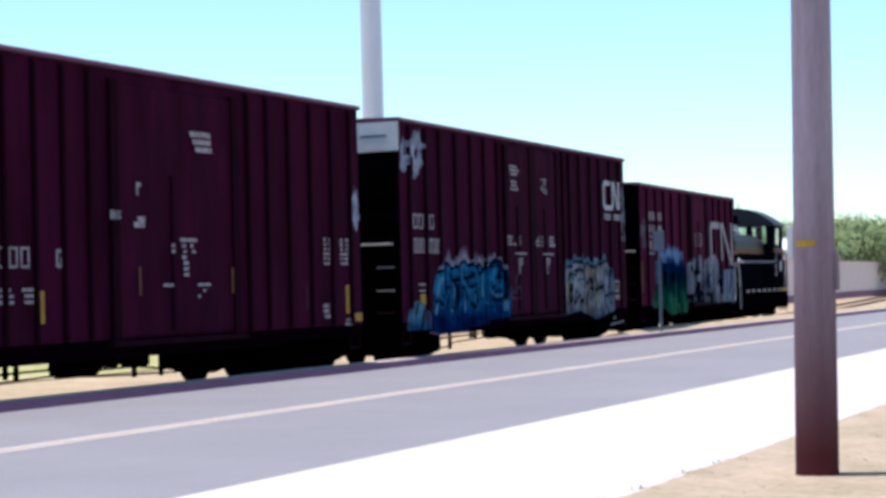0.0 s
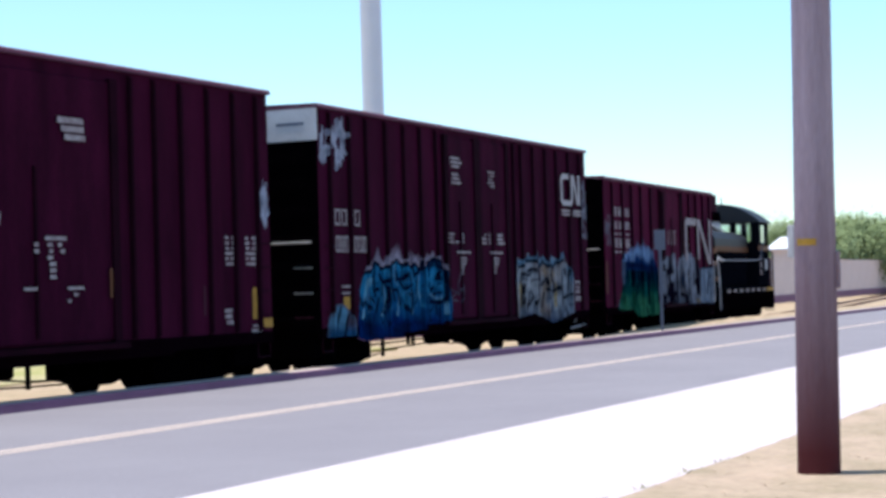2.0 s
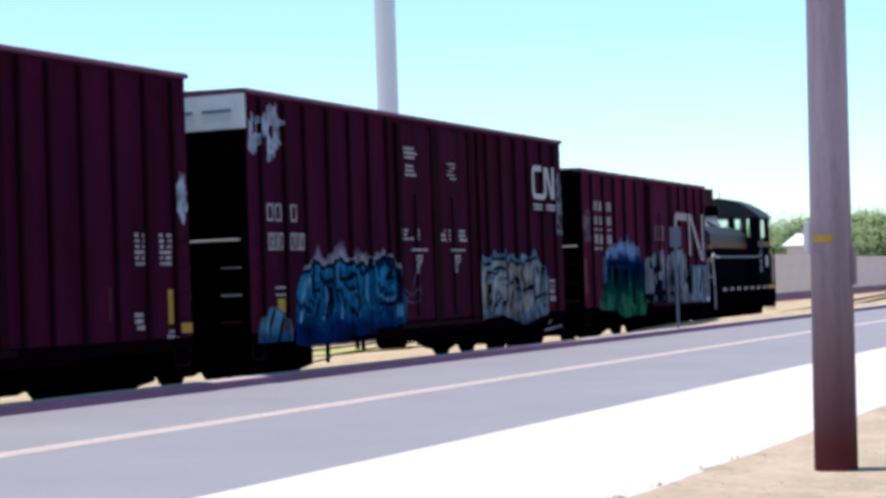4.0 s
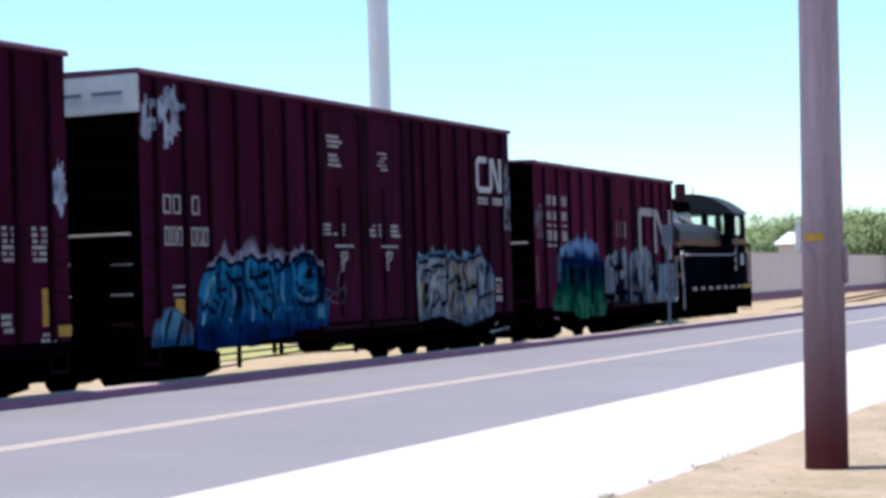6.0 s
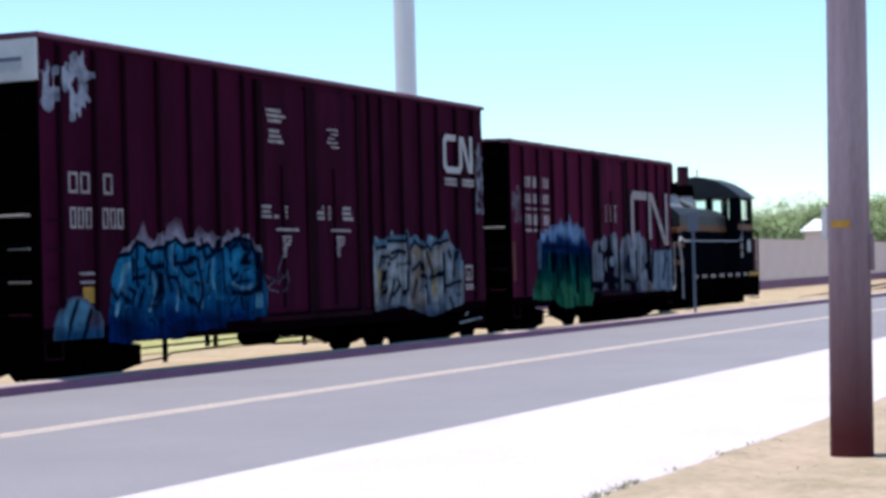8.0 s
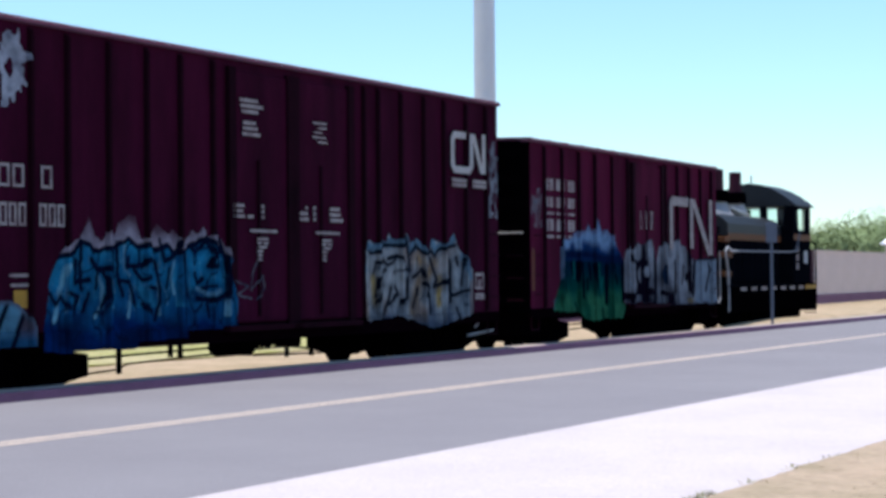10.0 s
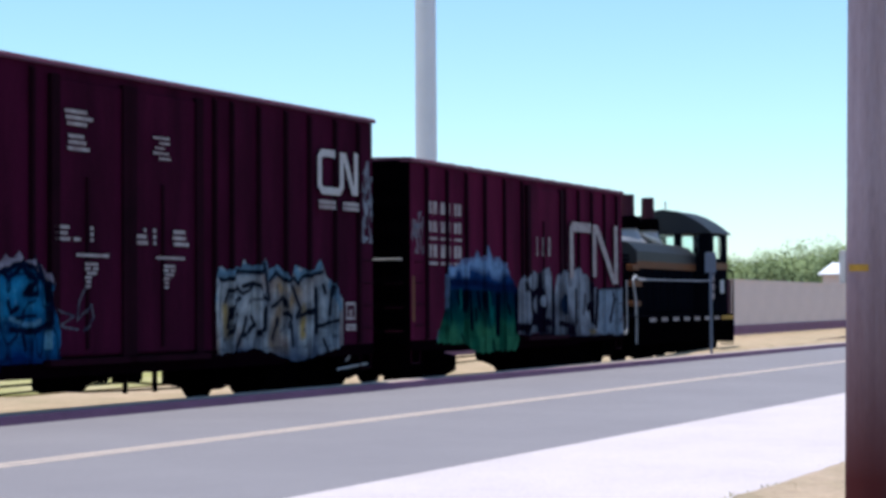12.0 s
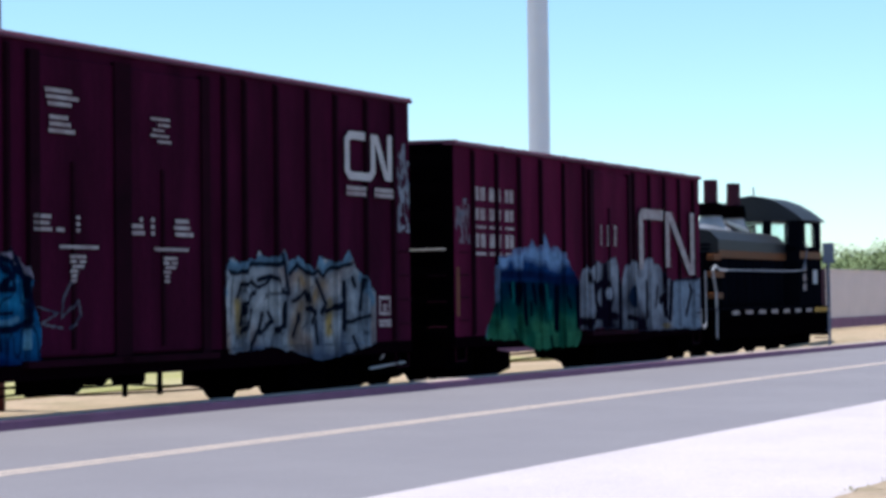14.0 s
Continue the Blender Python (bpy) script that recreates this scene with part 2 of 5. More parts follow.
verge()
strip("kerb", 16.02, 16.166, -0.048, -0.4, -120, 600, M_KERB, "stained concrete kerb along the far road edge", "kerb")
strip("kerb_coping", 16.168, 16.5, -0.033, -0.4, -120, 600, M_COPING, "narrow weathered tan concrete strip behind the kerb", "kerb", worn=0.014)
strip("pavement", 3.9, 7.17, -0.05, -0.4, -120, 600, M_CONCRETE, "wide sun-bleached pale concrete pavement", "pavement")


def lawn():
    """Parched lawn whose edge creeps unevenly over the pavement."""
    bm = bmesh.new()
    xs = [-120, -40, 0] + [6 + i * 0.06 for i in range(500)] + [40, 60, 120, 300, 600]
    rows = []
    for x in xs:
        e = 4.07 + ROAD * x + 0.05 * noise.noise((x * 0.9, 0, 0)) + 0.03 * noise.noise((x * 3.1, 5, 0)) + 0.012 * noise.noise((x * 9, 9, 0))
        row = [bm.verts.new((x, e, -0.3)), bm.verts.new((x, e, -0.047))]
        for v in (0.04, 0.12, 0.3, 0.5, 0.75, 1.0, 1.3, 1.7, 2.2, 3, 5, 40, 200):
            z = -0.038 + (0.012 * noise.noise((x * 2.2, v * 2.2, 1)) if 0.25 < v < 6 else 0)
            row.append(bm.verts.new((x, e - v, z)))
        rows.append(row)
    for p, q in zip(rows, rows[1:]):
        for j in range(len(p) - 1):
            bm.faces.new((p[j], q[j], q[j + 1], p[j + 1])).smooth = True
    bmesh.ops.recalc_face_normals(bm, faces=bm.faces)
    tagged(part("lawn", bm, M_LAWN), "parched patchy lawn beside the pavement", "ground", kind="structure")


lawn()
for off in (-0.1, 0.1):
    strip("road_line", 12.0 + off - 0.065, 12.0 + off + 0.065, -0.166, -0.2, -120, 600, M_LINE, "worn pale yellow centre line on the road", "road marking")


strip("grass_field", 23.5, 45.0, -0.31, -0.6, -60, 45, M_FIELD, "patchy green grass beyond the railway", "ground")


# ---- railway ----
def railway():
    tr = thing("railway_track", "rusty railway track curving away through dry grass", "railway track", kind="structure")
    prof = [(-0.07, -0.17), (0.07, -0.17), (0.07, -0.15), (0.012, -0.12), (0.012, -0.045), (0.036, -0.035), (0.036, 0.0), (-0.036, 0.0), (-0.036, -0.035), (-0.012, -0.045), (-0.012, -0.12), (-0.07, -0.15)]
    for across in (0.85, 2.35):
        bm = bmesh.new()
        rows = []
        for i in range(139):
            s = -60 + i * 1.8
            rows.append([bm.verts.new((*along(s, across + y)[:2], z + RAIL)) for y, z in prof])
        n = len(prof)
        for a, b in zip(rows, rows[1:]):
            for j in range(n):
                bm.faces.new((a[j], b[j], b[(j + 1) % n], a[(j + 1) % n]))
        bm.faces.new(rows[0]), bm.faces.new(rows[-1][::-1])
        bmesh.ops.recalc_face_normals(bm, faces=bm.faces)
        part("rail", bm, M_RAIL, tr)


railway()


# ---- train ----
ROLLING = []  # (wheelset, radius)
CARS = []  # (thing, distance along the railway)
HALF = 1.6


def value_noise(x, z, size, seed):
    rng = np.random.RandomState(seed)
    g = rng.rand(64, 64)
    u, v = x / size, z / size
    i, j = np.floor(u).astype(int), np.floor(v).astype(int)
    a, b = u - i, v - j
    a, b = a * a * (3 - 2 * a), b * b * (3 - 2 * b)
    i, j = i % 63, j % 63
    return (g[i, j] * (1 - a) + g[i + 1, j] * a) * (1 - b) + (g[i, j + 1] * (1 - a) + g[i + 1, j + 1] * a) * b


def blend(a, b, f):
    f = np.clip(f, 0, 1)[..., None]
    return np.asarray(a) * (1 - f) + np.asarray(b) * f


def spray(parent, x0, x1, z0, z1, fn, ribs, label, doors=(), depth=0.07, step=0.018, sill=0.6):
    """A skin of spray paint over panels and ribs; fn gives where there is paint, and its colour."""
    nx, nz = int((x1 - x0) / step), int((z1 - z0) / step)
    X, Z = np.meshgrid(np.linspace(x0, x1, nx + 1), np.linspace(z0, z1, nz + 1), indexing="ij")
    mask, rgb = fn(X, Z)
    y = np.full(X.shape, -HALF - 0.006)
    for r in ribs:
        y = np.where(np.abs(X - r) < 0.05, -HALF - depth - 0.006, y)
    for a, b in doors:
        y = np.where((X > a) & (X < b), -HALF - 0.051, y)
        y = np.where(np.abs(X - a - 0.45 * (b - a)) < 0.05, -HALF - 0.086, y)
        y = np.where((np.abs(X - a) < 0.105) | (np.abs(X - b) < 0.105), -HALF - 0.096, y)
    y = np.where(Z < sill + 0.105, np.minimum(y, -HALF - 0.026), y)
    idx = -np.ones(X.shape, int)
    keep = mask[:-1, :-1] & mask[1:, :-1] & mask[1:, 1:] & mask[:-1, 1:]
    # drop specks that do not touch a main field of paint
    island = np.zeros(keep.shape, int)
    sizes = [0]
    for i0, j0 in zip(*np.nonzero(keep)):
        if island[i0, j0]:
            continue
        sizes.append(0)
        island[i0, j0] = len(sizes) - 1
        todo = [(i0, j0)]
        while todo:
            i, j = todo.pop()
            sizes[-1] += 1
            for p, q in ((i + 1, j), (i - 1, j), (i, j + 1), (i, j - 1)):
                if 0 <= p < keep.shape[0] and 0 <= q < keep.shape[1] and keep[p, q] and not island[p, q]:
                    island[p, q] = len(sizes) - 1
                    todo.append((p, q))
    keep &= np.array(sizes)[island] >= max(sizes) * 0.03
    verts, cols, faces = [], [], []

    def vid(i, j):
        if idx[i, j] < 0:
            idx[i, j] = len(verts)
            verts.append((X[i, j], y[i, j], Z[i, j]))
            cols.append(rgb[i, j])
        return int(idx[i, j])

    for i, j in zip(*np.nonzero(keep)):
        faces.append((vid(i, j), vid(i + 1, j), vid(i + 1, j + 1), vid(i, j + 1)))
    me = bpy.data.meshes.new("graffiti")
    me.from_pydata(verts, [], faces)
    cols = [c * 0.57 for c in cols]
    at = me.color_attributes.new("paint", "FLOAT_COLOR", "POINT")
    at.data.foreach_set("color", np.concatenate([np.clip(np.array(cols), 0, 1), np.ones((len(cols), 1))], 1).ravel())
    return part("graffiti", me, M_SPRAY, parent, label)


def letters(X, Z, seed, period, lean=0.15):
    """Distance-like field of crowded upright letter strokes: negative inside a stroke."""
    wx = X + lean * Z + 0.22 * (value_noise(X, Z, 0.55, seed) - 0.5) * 2 + 0.1 * (value_noise(X, Z, 0.2, seed + 5) - 0.5)
    a = np.abs(((wx / period) % 1.0) - 0.5) * 2
    b = value_noise(X * 1.3, Z, 0.33, seed + 1)
    return (a - 0.55) + 0.9 * (b - 0.5)


# spray paint: strokes are (width, points) in metres from a corner of each piece
BLUE_TOP = [(0.24, 1.28), (0.31, 1.47), (0.5, 1.8), (0.76, 1.95), (0.93, 2.01), (1.04, 2.17), (1.13, 2.32), (1.26, 2.03), (1.39, 1.98), (1.56, 2.14), (1.62, 1.95), (1.76, 2.21), (2.02, 2.37), (2.17, 2.34), (2.28, 2.02), (2.46, 2.04), (2.66, 2.26), (2.92, 2.09), (3.06, 2.17), (3.28, 1.95), (3.53, 2.18), (3.66, 2.09), (3.82, 2.22), (3.95, 2.08), (4.13, 2.18), (4.39, 1.92), (4.5, 1.67), (4.81, 1.39)]
BLUE_CREST = [(0.38, 1.66), (0.5, 1.75), (0.82, 1.8), (0.95, 1.95), (1.14, 1.92), (1.23, 1.81), (1.66, 1.88), (1.87, 1.95), (2.01, 2.0), (2.21, 1.88), (2.42, 1.93), (2.59, 1.84), (2.92, 1.92), (3.07, 1.8), (3.36, 1.88), (3.58, 1.96), (3.78, 2.03), (3.98, 2.01), (4.21, 1.88), (4.41, 1.73)]
BLUE_A = [
    (0.050, (0.85, 1.68), (0.82, 1.38), (1.14, 1.41)),
    (0.060, (1.17, 1.7), (1.3, 1.56), (1.63, 1.58)),
    (0.040, (1.3, 1.5), (1.26, 1.3)),
    (0.050, (1.42, 1.52), (1.51, 1.41), (1.52, 1.21), (1.38, 1.03)),
    (0.050, (1.73, 1.95), (1.75, 1.43), (1.86, 1.19)),
    (0.050, (0.98, 1.94), (0.93, 1.61), (0.95, 1.29)),
    (0.040, (0.31, 1.22), (0.41, 1.08), (0.51, 1.19), (0.67, 1.01)),
    (0.050, (0.67, 1.22), (0.88, 1.18), (0.77, 0.95)),
    (0.040, (0.98, 0.97), (1.11, 1.22)),
]
BLUE_B = [
    (0.060, (1.99, 1.73), (1.96, 1.6), (2.31, 1.62), (2.37, 1.69), (2.51, 1.69)),
    (0.050, (2.13, 1.54), (2.31, 1.41), (2.48, 1.45)),
    (0.050, (2.6, 1.69), (2.72, 1.31), (2.71, 1.04), (2.59, 0.82)),
    (0.045, (1.82, 1.39), (2.02, 1.37), (2.13, 1.05)),
    (0.050, (2.72, 2.0), (2.84, 1.69), (3.08, 1.77), (3.21, 1.97)),
    (0.040, (2.96, 1.58), (2.88, 1.31)),
    (0.050, (2.3, 1.05), (2.48, 0.91)),
    (0.045, (2.42, 1.29), (2.63, 1.27)),
]
BLUE_C = [
    (0.080, (3.27, 1.77), (3.33, 1.03), (3.32, 0.78)),
    (0.050, (3.45, 1.93), (3.58, 1.82), (3.83, 1.98), (3.93, 2.1), (4.09, 2.14)),
    (0.060, (3.9, 1.98), (4.09, 1.78), (3.93, 1.6), (4.19, 1.62), (4.16, 1.98)),
    (0.045, (3.58, 1.5), (3.64, 1.34), (3.78, 1.42)),
    (0.060, (4.19, 2.1), (4.35, 1.78), (4.42, 1.46), (4.42, 1.18), (4.09, 1.08), (3.64, 1.11)),
    (0.035, (3.76, 1.28), (4.15, 1.3)),
    (0.045, (4.52, 1.38), (4.96, 1.29), (4.62, 1.15), (5.03, 1.09)),
    (0.040, (3.89, 1.02), (3.95, 0.82)),
]
BLUE_LIGHT = [
    (0.050, (1.31, 1.47), (1.42, 1.3), (1.38, 1.07), (1.24, 0.89)),
    (0.035, (2.05, 1.33), (1.99, 0.87)),
    (0.040, (2.66, 1.62), (2.71, 0.89)),
    (0.045, (4.43, 1.62), (4.38, 0.85)),
    (0.050, (0.51, 1.29), (0.39, 0.85)),
    (0.060, (0.64, 1.61), (0.51, 1.29)),
    (0.030, (1.91, 1.95), (1.88, 1.61), (2.02, 1.47)),
    (0.050, (3.64, 1.26), (3.96, 1.17), (4.25, 1.22)),
    (0.040, (3.08, 1.69), (2.99, 1.42), (3.08, 1.19)),
    (0.050, (1.57, 1.39), (1.65, 1.25)),
]
CREAM_TOP = [(-0.07, 1.64), (0.05, 1.84), (0.17, 2.07), (0.35, 2.11), (0.5, 2.02), (0.81, 2.1), (0.91, 2.07), (0.99, 2.24), (1.12, 2.13), (1.5, 2.11), (1.67, 2.27), (1.77, 2.06), (2.05, 2.15), (2.38, 1.93), (2.5, 1.92), (2.6, 2.17), (2.79, 2.11), (3.02, 2.06), (3.26, 2.08), (3.46, 2.29), (3.57, 2.17), (3.66, 2.0), (3.93, 1.83), (4.07, 1.69), (4.27, 1.57)]
CREAM_LOW = [(-0.08, 0.82), (0.08, 0.74), (0.18, 0.61), (0.68, 0.66), (1.31, 0.7), (1.74, 0.61), (2.24, 0.49), (2.76, 0.43), (3.23, 0.51), (3.72, 0.58), (4.22, 0.67)]
CREAM_RIM = [
    (0.130, (0.17, 1.98), (0.4, 1.92), (0.75, 2.04), (1.07, 2.05), (1.49, 2.05), (1.69, 2.11)),
    (0.130, (1.79, 1.93), (2.04, 2.06), (2.38, 1.89)),
    (0.120, (2.61, 2.07), (2.73, 1.92), (2.9, 1.99), (3.38, 2.1), (3.54, 2.2)),
    (0.140, (3.84, 1.79), (4.14, 1.41)),
    (0.100, (0.02, 1.78), (0.04, 1.56)),
]
CREAM_INK = [
    (0.045, (0.17, 1.9), (0.34, 1.84), (0.6, 1.87), (0.81, 2.0), (1.33, 1.98), (1.66, 2.03)),
    (0.045, (1.79, 1.85), (1.99, 2.0), (2.27, 1.85), (2.44, 1.84), (2.55, 1.92), (2.72, 1.8), (2.87, 1.94), (3.26, 1.99), (3.56, 2.03)),
    (0.045, (0.44, 1.5), (0.54, 1.67), (0.8, 1.72), (0.93, 1.64), (1.11, 1.67), (1.33, 1.81), (0.96, 1.75)),
    (0.050, (0.88, 1.56), (0.59, 1.37), (0.51, 1.06)),
    (0.045, (0.79, 1.27), (0.53, 0.93)),
    (0.045, (1.33, 1.81), (1.44, 1.75), (1.59, 1.56), (1.73, 1.54)),
]
CREAM_INK2 = [
    (0.050, (1.05, 1.22), (0.97, 0.98), (0.79, 0.77), (0.68, 0.67)),
    (0.050, (1.21, 1.24), (1.32, 1.11), (1.0, 0.92)),
    (0.090, (1.66, 1.36), (1.64, 1.04), (1.42, 0.97)),
    (0.050, (1.63, 2.14), (1.73, 1.69), (1.77, 1.55)),
    (0.050, (1.87, 1.41), (2.09, 1.49), (2.2, 1.57), (2.26, 1.42)),
    (0.080, (2.26, 1.29), (2.48, 1.22), (2.31, 1.07)),
    (0.050, (2.03, 1.19), (1.86, 0.87)),
    (0.050, (2.48, 1.09), (2.53, 0.75)),
    (0.055, (2.52, 1.75), (2.77, 1.38), (2.66, 1.22)),
]
CREAM_INK3 = [
    (0.090, (3.31, 1.69), (3.31, 1.35), (3.04, 1.31)),
    (0.090, (3.32, 1.35), (3.3, 0.97)),
    (0.070, (3.57, 1.77), (3.63, 1.67)),
    (0.070, (3.88, 1.76), (3.78, 1.27)),
    (0.045, (3.3, 1.06), (3.61, 1.07), (4.04, 1.16)),
    (0.050, (3.57, 0.81), (3.69, 0.58)),
    (0.050, (3.04, 1.31), (2.77, 1.25)),
]
CREAM_TAN = [
    (0.200, (0.44, 1.4), (0.48, 0.96)),
    (0.220, (2.89, 1.35), (2.85, 0.91)),
    (0.300, (2.09, 1.36), (1.91, 0.87)),
    (0.300, (2.66, 1.69), (2.37, 1.39)),
    (0.250, (2.1, 1.78), (2.15, 1.69)),
    (0.200, (1.86, 0.77), (2.19, 0.63)),
]
GREEN_TOP = [(0.64, 1.67), (1.1, 1.93), (1.16, 2.24), (1.68, 2.26), (1.94, 2.39), (2.61, 2.44), (2.77, 2.65), (2.93, 2.47), (3.17, 2.5), (3.35, 2.76), (3.59, 2.49), (4.06, 2.45), (4.38, 2.29), (4.7, 2.01), (5.03, 1.77)]
GREEN_LOW = [(0.61, 0.68), (0.74, 0.64), (2.06, 0.58), (2.6, 0.4), (3.26, 0.36), (3.68, 0.42), (4.32, 0.37), (4.81, 0.38), (4.99, 0.57)]
GREEN_INK = [
    (0.160, (1.24, 1.88), (2.59, 1.89), (3.72, 1.8), (4.86, 1.79)),
    (0.100, (1.28, 1.8), (1.36, 1.1)),
    (0.060, (1.75, 1.67), (1.81, 1.45)),
    (0.100, (2.37, 1.67), (2.46, 0.95)),
    (0.060, (2.68, 1.31), (2.69, 1.1)),
    (0.090, (3.09, 1.63), (3.14, 1.4), (3.28, 1.0)),
    (0.140, (3.88, 1.63), (3.85, 0.83)),
    (0.060, (4.46, 1.39), (4.57, 1.22)),
    (0.120, (4.89, 1.72), (4.94, 0.86)),
    (0.050, (3.56, 0.61), (3.62, 0.42)),
    (0.040, (1.97, 0.78), (2.01, 0.64)),
    (0.080, (2.79, 1.66), (2.88, 1.35)),
    (0.100, (2.1, 1.76), (2.06, 1.36)),
    (0.070, (4.26, 1.72), (4.3, 1.34)),
]
GREEN_LIGHT = [
    (0.050, (1.88, 1.81), (1.91, 1.36)),
    (0.050, (3.4, 1.67), (3.51, 1.16)),
    (0.050, (1.15, 1.98), (1.11, 1.36)),
    (0.050, (0.99, 1.32), (0.67, 0.72)),
    (0.060, (3.6, 1.35), (3.54, 1.02)),
]
GREY_TOP = [(5.03, 1.77), (5.27, 2.14), (5.5, 2.06), (5.76, 2.21), (6.2, 2.15), (6.87, 2.33), (6.99, 2.13), (7.18, 1.7), (7.32, 2.08), (7.81, 2.29), (8.32, 2.17), (8.85, 2.31), (9.52, 2.16), (10.0, 1.85), (10.49, 1.83), (12.12, 1.9), (12.24, 1.8)]
GREY_INK = [
    (0.100, (5.62, 1.72), (5.7, 1.33), (5.92, 1.06)),
    (0.160, (7.11, 2.18), (7.09, 0.77)),
    (0.090, (8.72, 1.73), (8.74, 0.95)),
    (0.140, (9.79, 2.0), (9.91, 1.47), (9.56, 1.33)),
    (0.180, (9.83, 1.23), (9.86, 1.01)),
    (0.060, (9.37, 1.65), (9.28, 1.2)),
    (0.090, (11.18, 0.99), (11.53, 1.54), (11.43, 1.68)),
    (0.090, (10.42, 1.85), (11.97, 1.87)),
    (0.120, (5.69, 1.02), (6.88, 1.0)),
    (0.080, (5.68, 0.7), (7.12, 0.69)),
    (0.120, (5.0, 0.91), (5.57, 0.9)),
    (0.160, (10.27, 1.73), (10.14, 0.93)),
    (0.080, (7.5, 0.97), (8.27, 0.9)),
    (0.070, (5.38, 1.97), (5.49, 1.77)),
]


def stroke(X, Z, points, width, soft=0.022):
    """1 on a painted line through the points, falling to 0 at its edge."""
    best = np.full(X.shape, 9.0)
    for (ax, az), (bx, bz) in zip(points, points[1:]):
        dx, dz = bx - ax, bz - az
        f = np.clip(((X - ax) * dx + (Z - az) * dz) / (dx * dx + dz * dz + 1e-9), 0, 1)
        best = np.minimum(best, np.hypot(X - ax - f * dx, Z - az - f * dz))
    return np.clip((width / 2 - best) / soft + 0.5, 0, 1)


def draw(c, X, Z, colour, strokes, soft=0.022, seed=1, heavy=1.4):
    """Lay strokes of one colour over c, with an unsteady edge."""
    wob = 0.03 * (value_noise(X, Z, 0.09, seed) - 0.5)
    for width, *points in strokes:
        c = blend(c, colour, 1.25 * stroke(X + wob, Z - wob, points, width * heavy, soft))
    return c


def line_at(U, points):
    return np.interp(U, [p[0] for p in points], [p[1] for p in points])


def paint_blue(x0):
    def fn(X, Z):
        U = X - x0
        top = line_at(U, BLUE_TOP) + 0.05 * (value_noise(X, Z, 0.07, 3) - 0.5)
        crest = line_at(U, BLUE_CREST)
        left = 0.1 + 0.14 * value_noise(X, Z, 0.25, 4) + 0.12 * np.clip(Z - 0.7, 0, 1)
        low = 0.36 + 0.1 * value_noise(X, Z, 0.3, 5) + 0.1 * (U > 2.2) + 0.12 * (U > 3.4)
        right = 4.55 + 0.3 * np.clip(1.5 - Z, 0, 0.5) - 0.15 * value_noise(X, Z, 0.2, 6)
        mask = (Z < top) & (U > left) & (U < right) & (Z > low)
        c = blend((0.028, 0.24, 0.46), (0.003, 0.026, 0.14), (1.4 - Z) / 0.75 + 0.5 * (value_noise(X, Z, 0.35, 12) - 0.5))
        c = blend(c, (0.05, 0.33, 0.55), (value_noise(X * 1.4, Z, 0.24, 14) - 0.6) * 3 * (Z > 1.0))
        c = blend(c, (0.003, 0.016, 0.075), (value_noise(X, Z, 0.3, 15) - 0.62 + 0.5 * (1.0 - Z)) * 2.5)
        c = draw(c, U, Z, (0.2, 0.46, 0.62), BLUE_LIGHT, 0.035, 16, 1.3)
        for k in (BLUE_A, BLUE_B, BLUE_C):
            c = blend(c, draw(c, U, Z, (0.004, 0.04, 0.15), k, 0.16, 20, 3.5), np.full(X.shape, 0.6))
        fine = np.abs(value_noise(X * 2.4, Z * 0.55, 0.2, 34) - 0.5)
        c = blend(c, (0.16, 0.36, 0.5), (0.8 - fine / 0.03) * 0.7 * (Z > 0.95))
        tips = blend((0.36, 0.33, 0.42), (0.1, 0.05, 0.08), (Z - crest - 0.12 + 0.1 * value_noise(X, Z, 0.1, 17)) / 0.28)
        c = blend(c, tips, (Z - crest) / 0.03)
        for k in (BLUE_A, BLUE_B, BLUE_C, [(0.055, *BLUE_CREST)]):
            c = draw(c, U, Z, (0.003, 0.008, 0.03), k, 0.03, 18)
        # thin dark scratches between the letters
        thin = np.abs(value_noise(X * 1.8, Z * 0.7, 0.3, 19) - 0.5)
        return mask, blend(c, (0.004, 0.012, 0.05), (1.1 - thin / 0.045) * (Z < crest))
    return fn


def paint_loop(x0):
    points = BLUE_C[6]

    def fn(X, Z):
        U = X - x0
        curl = [(5.35, 1.91), (5.06, 1.5), (5.02, 1.23), (5.34, 1.46), (5.39, 1.25), (5.17, 1.08)]
        a = stroke(U, Z, curl, 0.06) + stroke(U, Z, points[1:], 0.05)
        return a > 0.5, blend((0.2, 0.2, 0.24), (0.06, 0.06, 0.1), value_noise(X, Z, 0.12, 68) * 1.3)
    return fn


